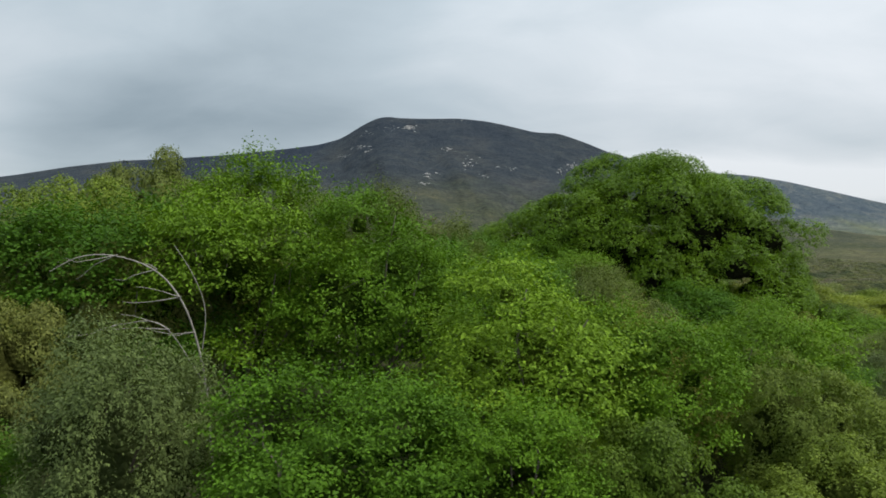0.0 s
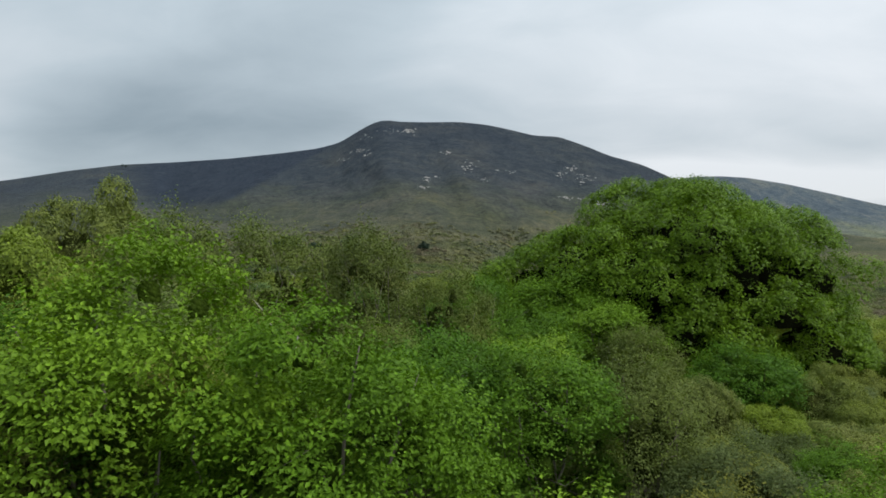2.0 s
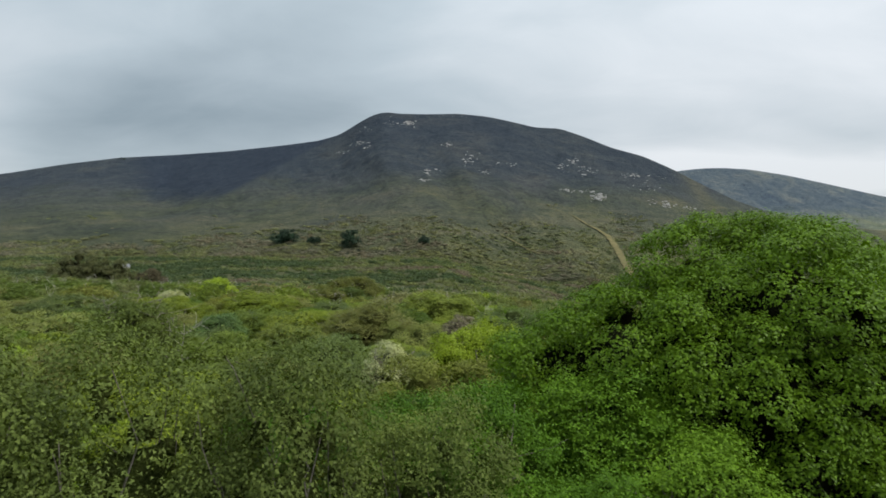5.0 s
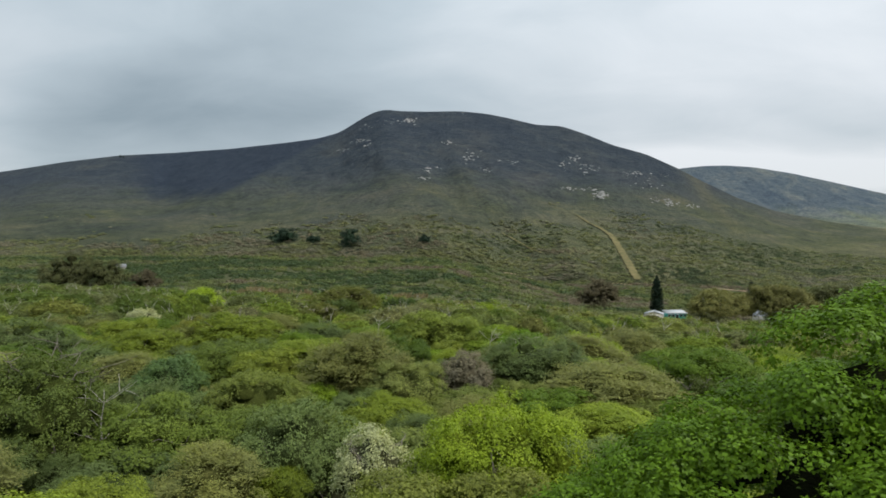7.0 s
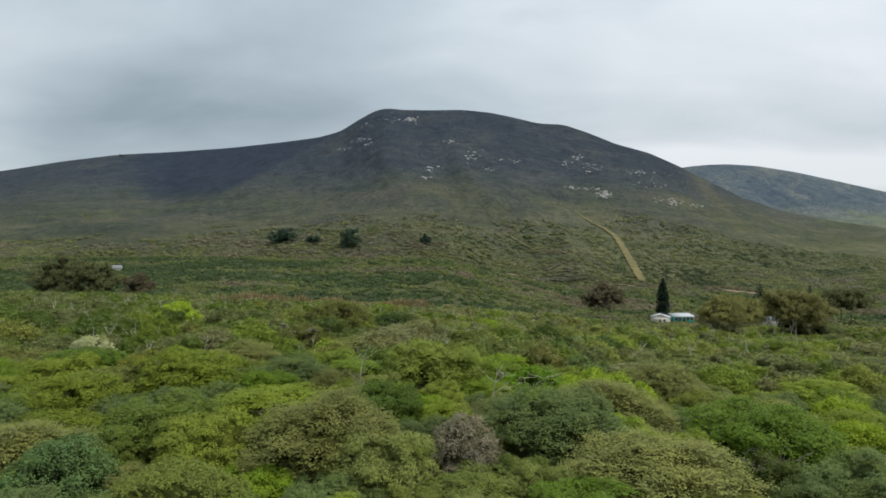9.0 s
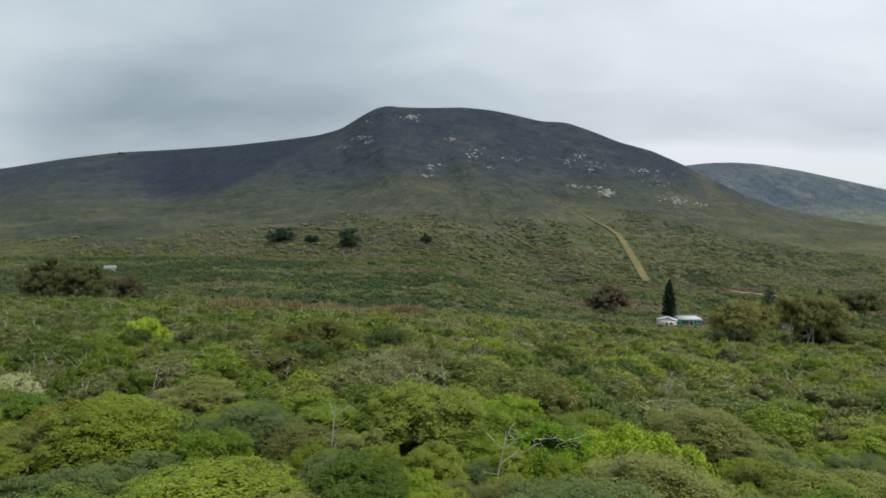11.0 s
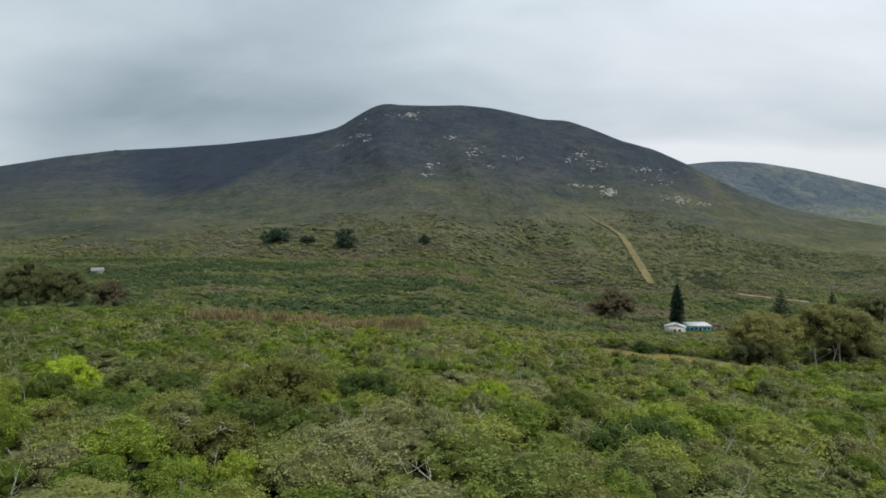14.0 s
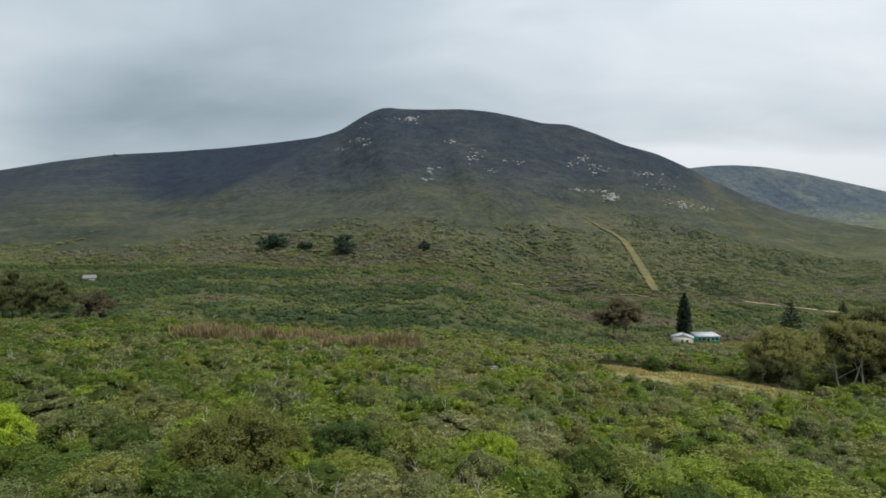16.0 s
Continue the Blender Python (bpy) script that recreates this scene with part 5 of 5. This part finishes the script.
def long_house(x, y, base, w, d, h, turn):
    root = tagged(new("farm_house"), "long low teal farmhouse with a pale sheet roof", "house")
    root.matrix_basis = Matrix.Translation((x, y, base)) @ Euler((0, 0, turn)).to_matrix().to_4x4()
    v, f = box(-w / 2, w / 2, -d / 2, d / 2, -0.6, h)
    part("wall", v, f, TEAL, root)
    # one sheet roof that falls towards the front
    lo, hi, o = h + 0.05, h + 1.1, 0.5
    a = np.array([(-w / 2 - o, -d / 2 - 0.6, lo), (w / 2 + o, -d / 2 - 0.6, lo), (w / 2 + o, d / 2 + o, hi), (-w / 2 - o, d / 2 + o, hi)], float)
    part("roof", np.concatenate([a, a + (0, 0, 0.14)]), np.array([(3, 2, 1, 0), (4, 5, 6, 7), (0, 1, 5, 4), (1, 2, 6, 5), (2, 3, 7, 6), (3, 0, 4, 7)]), ROOF_PALE, root)
    ev = np.array([(-w / 2, -d / 2, h), (w / 2, -d / 2, h), (w / 2, d / 2, h + 0.75), (-w / 2, d / 2, h + 0.75), (-w / 2, d / 2, h), (w / 2, d / 2, h)], float)
    part("upper_wall", ev, np.array([(0, 3, 4), (1, 5, 2), (3, 2, 5), (3, 5, 4)]), WHITE, root)
    for k in range(5):
        c = -w / 2 + w * (k + 0.5) / 5
        wv, wf = box(c - 0.75, c + 0.75, -d / 2 - 0.05, -d / 2 - 0.01, 0.9 if k != 2 else 0.05, 2.1)
        win = part("window" if k != 2 else "door", wv, wf, GLASS, root)
        fv, ff = box(c - 0.87, c + 0.87, -d / 2 - 0.035, -d / 2 - 0.005, 0.78 if k != 2 else 0.0, 2.22)
        part("frame", fv, ff, WHITE, win)
    return root


gable_shed(116.5, 336.0, -29.3, 9.6, 7.0, 2.9, 1.5, radians(-22))
long_house(129.7, 341.0, -29.3, 11.0, 6.5, 2.7, radians(4))
gable_shed(170.0, 322.0, -28.6, 11.0, 8.0, 3.0, 1.9, radians(30))


def pale_roof(px, py):
    p = on_land(px, py, 200)
    root = tagged(new("far_cottage"), "distant cottage with a pale roof among the bushes", "house")
    root.matrix_basis = Matrix.Translation(p) @ Euler((0, 0, 0.55)).to_matrix().to_4x4() @ Matrix.Scale(0.72, 4)
    part("wall", *box(-5, 5, -3, 3, -0.5, 2.6), WALL_CREAM, root)
    a = np.array([(-5.6, -3.8, 2.5), (5.6, -3.8, 2.5), (5.0, 0, 5.2), (-5.0, 0, 5.2), (5.6, 3.8, 2.5), (-5.6, 3.8, 2.5)], float)
    part("roof", a, np.array([(0, 1, 2, 3), (3, 2, 4, 5)]), ROOF_OLD, root)
    return root


pale_roof(158, 499)


def grass_field(name, label, cx, cy, ax, ay, material, lift, count, blade, seed, category="grass", leaf=None):
    """A patch of grassy soil on the land, with many standing tufts."""
    r = np.random.RandomState(seed)
    a = np.linspace(0, 6.28318, 49)[:-1]
    edge = 0.85 + 0.3 * rough2(a * 3, a * 0, seed)
    rings = [np.stack([cx + ax * k * edge * np.cos(a), cy + ay * k * edge * np.sin(a)], -1) for k in np.linspace(0.02, 1, 12)]
    p = np.concatenate(rings)
    v = np.concatenate([p, (land(p[:, 0], p[:, 1]) + lift)[:, None]], 1)
    i = np.arange(11)[:, None] * 48
    j = np.arange(48)[None]
    f = np.stack([i + j, i + (j + 1) % 48, i + 48 + (j + 1) % 48, i + 48 + j], -1).reshape(-1, 4)
    me = quads(name, v, f)
    me.materials.append(material)
    tagged(new(name, me), label, "field", kind="structure")
    if count:                       # standing grass
        t, k = r.rand(count) * 6.28318, np.sqrt(r.rand(count)) * 0.92
        x, y = cx + ax * k * np.cos(t), cy + ay * k * np.sin(t)
        keep = rough2(x / 3, y / 3, seed + 4) > 0.42
        x, y = x[keep], y[keep]
        n = len(x)
        at = np.stack([x, y, land(x, y) + lift], -1)
        h, w, q = blade * (0.5 + 0.9 * r.rand(n)), blade * (0.25 + 0.4 * r.rand(n)), r.rand(n) * 3.14
        side = np.stack([np.cos(q) * w, np.sin(q) * w, 0 * q], -1)
        tip = np.stack([r.randn(n) * 0.25, r.randn(n) * 0.25, h], -1)
        gm = quads("grass_tufts", np.stack([at - side, at + side, at + tip + side * 0.5, at + tip * 0.85 - side * 0.9], 1).reshape(-1, 3), np.arange(4 * n).reshape(n, 4), np.repeat(rough2(x / 9, y / 7, seed + 5), 4))
        gm.materials.append(GRASS_TUFT)
        tagged(new("grass_tufts", gm), "standing tufts of dry yellow grass", "grass", kind="stuff")


grass_field("meadow", "open meadow of dry yellow-green grass by the farm", 58, 192, 29, 31, GRASS_DRY, 0.06, 12000, 0.36, 1)
grass_field("clearing", "small sandy clearing with dry grass in the scrub", 11.0, 170, 5, 5, EARTH, 0.06, 300, 0.4, 2)
grass_field("farmyard", "dry grassy yard round the farm buildings", 135, 330, 22, 10, GRASS_DRY, 0.06, 2500, 0.8, 3)


def reed_bed(cx, cy, ax, ay, count, seed):
    r = np.random.RandomState(seed)
    x, y = cx + ax * (r.rand(count) * 2 - 1), cy + ay * r.randn(count) * 0.45
    keep = rough2(x / 6, y / 5, 3) > 0.36
    x, y = x[keep], y[keep]
    n = len(x)
    z = land(x, y)
    h = (2.8 + 2.4 * r.rand(n) ** 1.5) * (0.65 + 0.75 * rough2(x / 4, y / 4, 8))
    lean = r.randn(n, 2) * 0.8
    w = 0.05 + 0.07 * r.rand(n)
    a = r.rand(n) * 3.14
    dx, dy = np.cos(a) * w, np.sin(a) * w
    v = np.stack([np.stack([x - dx, y - dy, z], -1), np.stack([x + dx, y + dy, z], -1),
                  np.stack([x + dx * 1.6 + lean[:, 0], y + dy * 1.6 + lean[:, 1], z + h], -1), np.stack([x - dx + lean[:, 0], y - dy + lean[:, 1], z + h * 0.96], -1)], 1)
    me = quads("reed_bed", v.reshape(-1, 3), np.arange(4 * n).reshape(n, 4), np.repeat(r.rand(n), 4))
    me.materials.append(REED)
    return tagged(new("reed_bed", me), "bed of tall dry tan reeds in the valley", "reeds", kind="stuff")


REED = foliage("dry_reed", [(0.0, (0.125, 0.118, 0.046)), (0.6, (0.200, 0.178, 0.080)), (1.0, (0.172, 0.134, 0.066))], "stored", 0.8, 0.2)
reed_bed(-48, 208, 21, 8, 11000, 1)
reed_bed(-16, 201, 12, 7, 8000, 2)

for k, (line, wide) in enumerate(ROADS):
    r_ = [on_land(a, b, 200) for a, b in line]
    pts = np.array(r_)
    k_ = np.linspace(0, len(pts) - 1, 40)
    x, y = [np.interp(k_, np.arange(len(pts)), pts[:, q]) for q in (0, 1)]
    rr = np.random.RandomState(k)
    o = np.linspace(-1, 1, 4)[None] * (0.6 + 2.4 * rr.rand(40, 1) ** 2) * wide / 5
    X, Y = np.repeat(x[:, None], 4, 1), y[:, None] + o
    v = np.stack([X, Y, land(X, Y) + 0.9], -1).reshape(-1, 3)
    i = np.arange(39)[:, None] * 4 + np.arange(3)[None]
    me = quads("dirt_road", v, np.stack([i, i + 1, i + 5, i + 4], -1).reshape(-1, 4))
    me.materials.append(EARTH)
    tagged(new("dirt_road", me), "bare orange earth bank of a dirt road", "road", kind="structure")


# dark pines at the mountain's foot
for px_, py_, rx_, h_, seed_ in ((475, 441, 10.0, 13.0, 1), (494, 440, 9.0, 13.5, 2), (611, 449, 8.5, 17.0, 3), (540, 441, 6.0, 6.0, 4), (752, 441, 4.5, 6.0, 5)):
    p_ = on_slope(px_, py_)
    gum_tree("dark_pine", "distant dark pine standing at the mountain's foot", float(p_[0]), float(p_[1]), float(p_[2]) - 1.0, rx_, rx_, h_ * 0.55, h_, 40 + seed_, LEAF_PINE, 44, 3000, 0.9, 1, BARK_DARK, -0.9)

# two small wind-cut pines on the western skyline
for px_, h_, seed_ in ((203, 6.5, 51), (209, 5.0, 52)):
    p_ = on_slope(px_, 279)
    gum_tree("ridge_pine", "tiny dark pine on the mountain's bare skyline", float(p_[0]), float(p_[1]), float(p_[2]) - 0.5, 2.2, 2.2, h_ * 0.4, h_, seed_, LEAF_PINE, 28, 300, 0.7, 1, BARK_DARK, -0.9)


# the small pump house in the clearing
pump = tagged(new("pump_house"), "small whitewashed pump house with a flat slab roof", "shed")
pump.matrix_basis = Matrix.Translation((12.0, 168.5, float(land(np.array(12.0), np.array(168.5))))) @ Euler((0, 0, 0.3)).to_matrix().to_4x4()
part("wall", *box(-0.55, 0.55, -0.5, 0.5, -0.3, 1.7), WHITE, pump)
part("roof", *box(-0.68, 0.68, -0.62, 0.62, 1.7, 1.82), ROOF_OLD, pump)
part("door", *box(-0.32, 0.32, -0.53, -0.503, 0.0, 1.5), WOOD, pump)
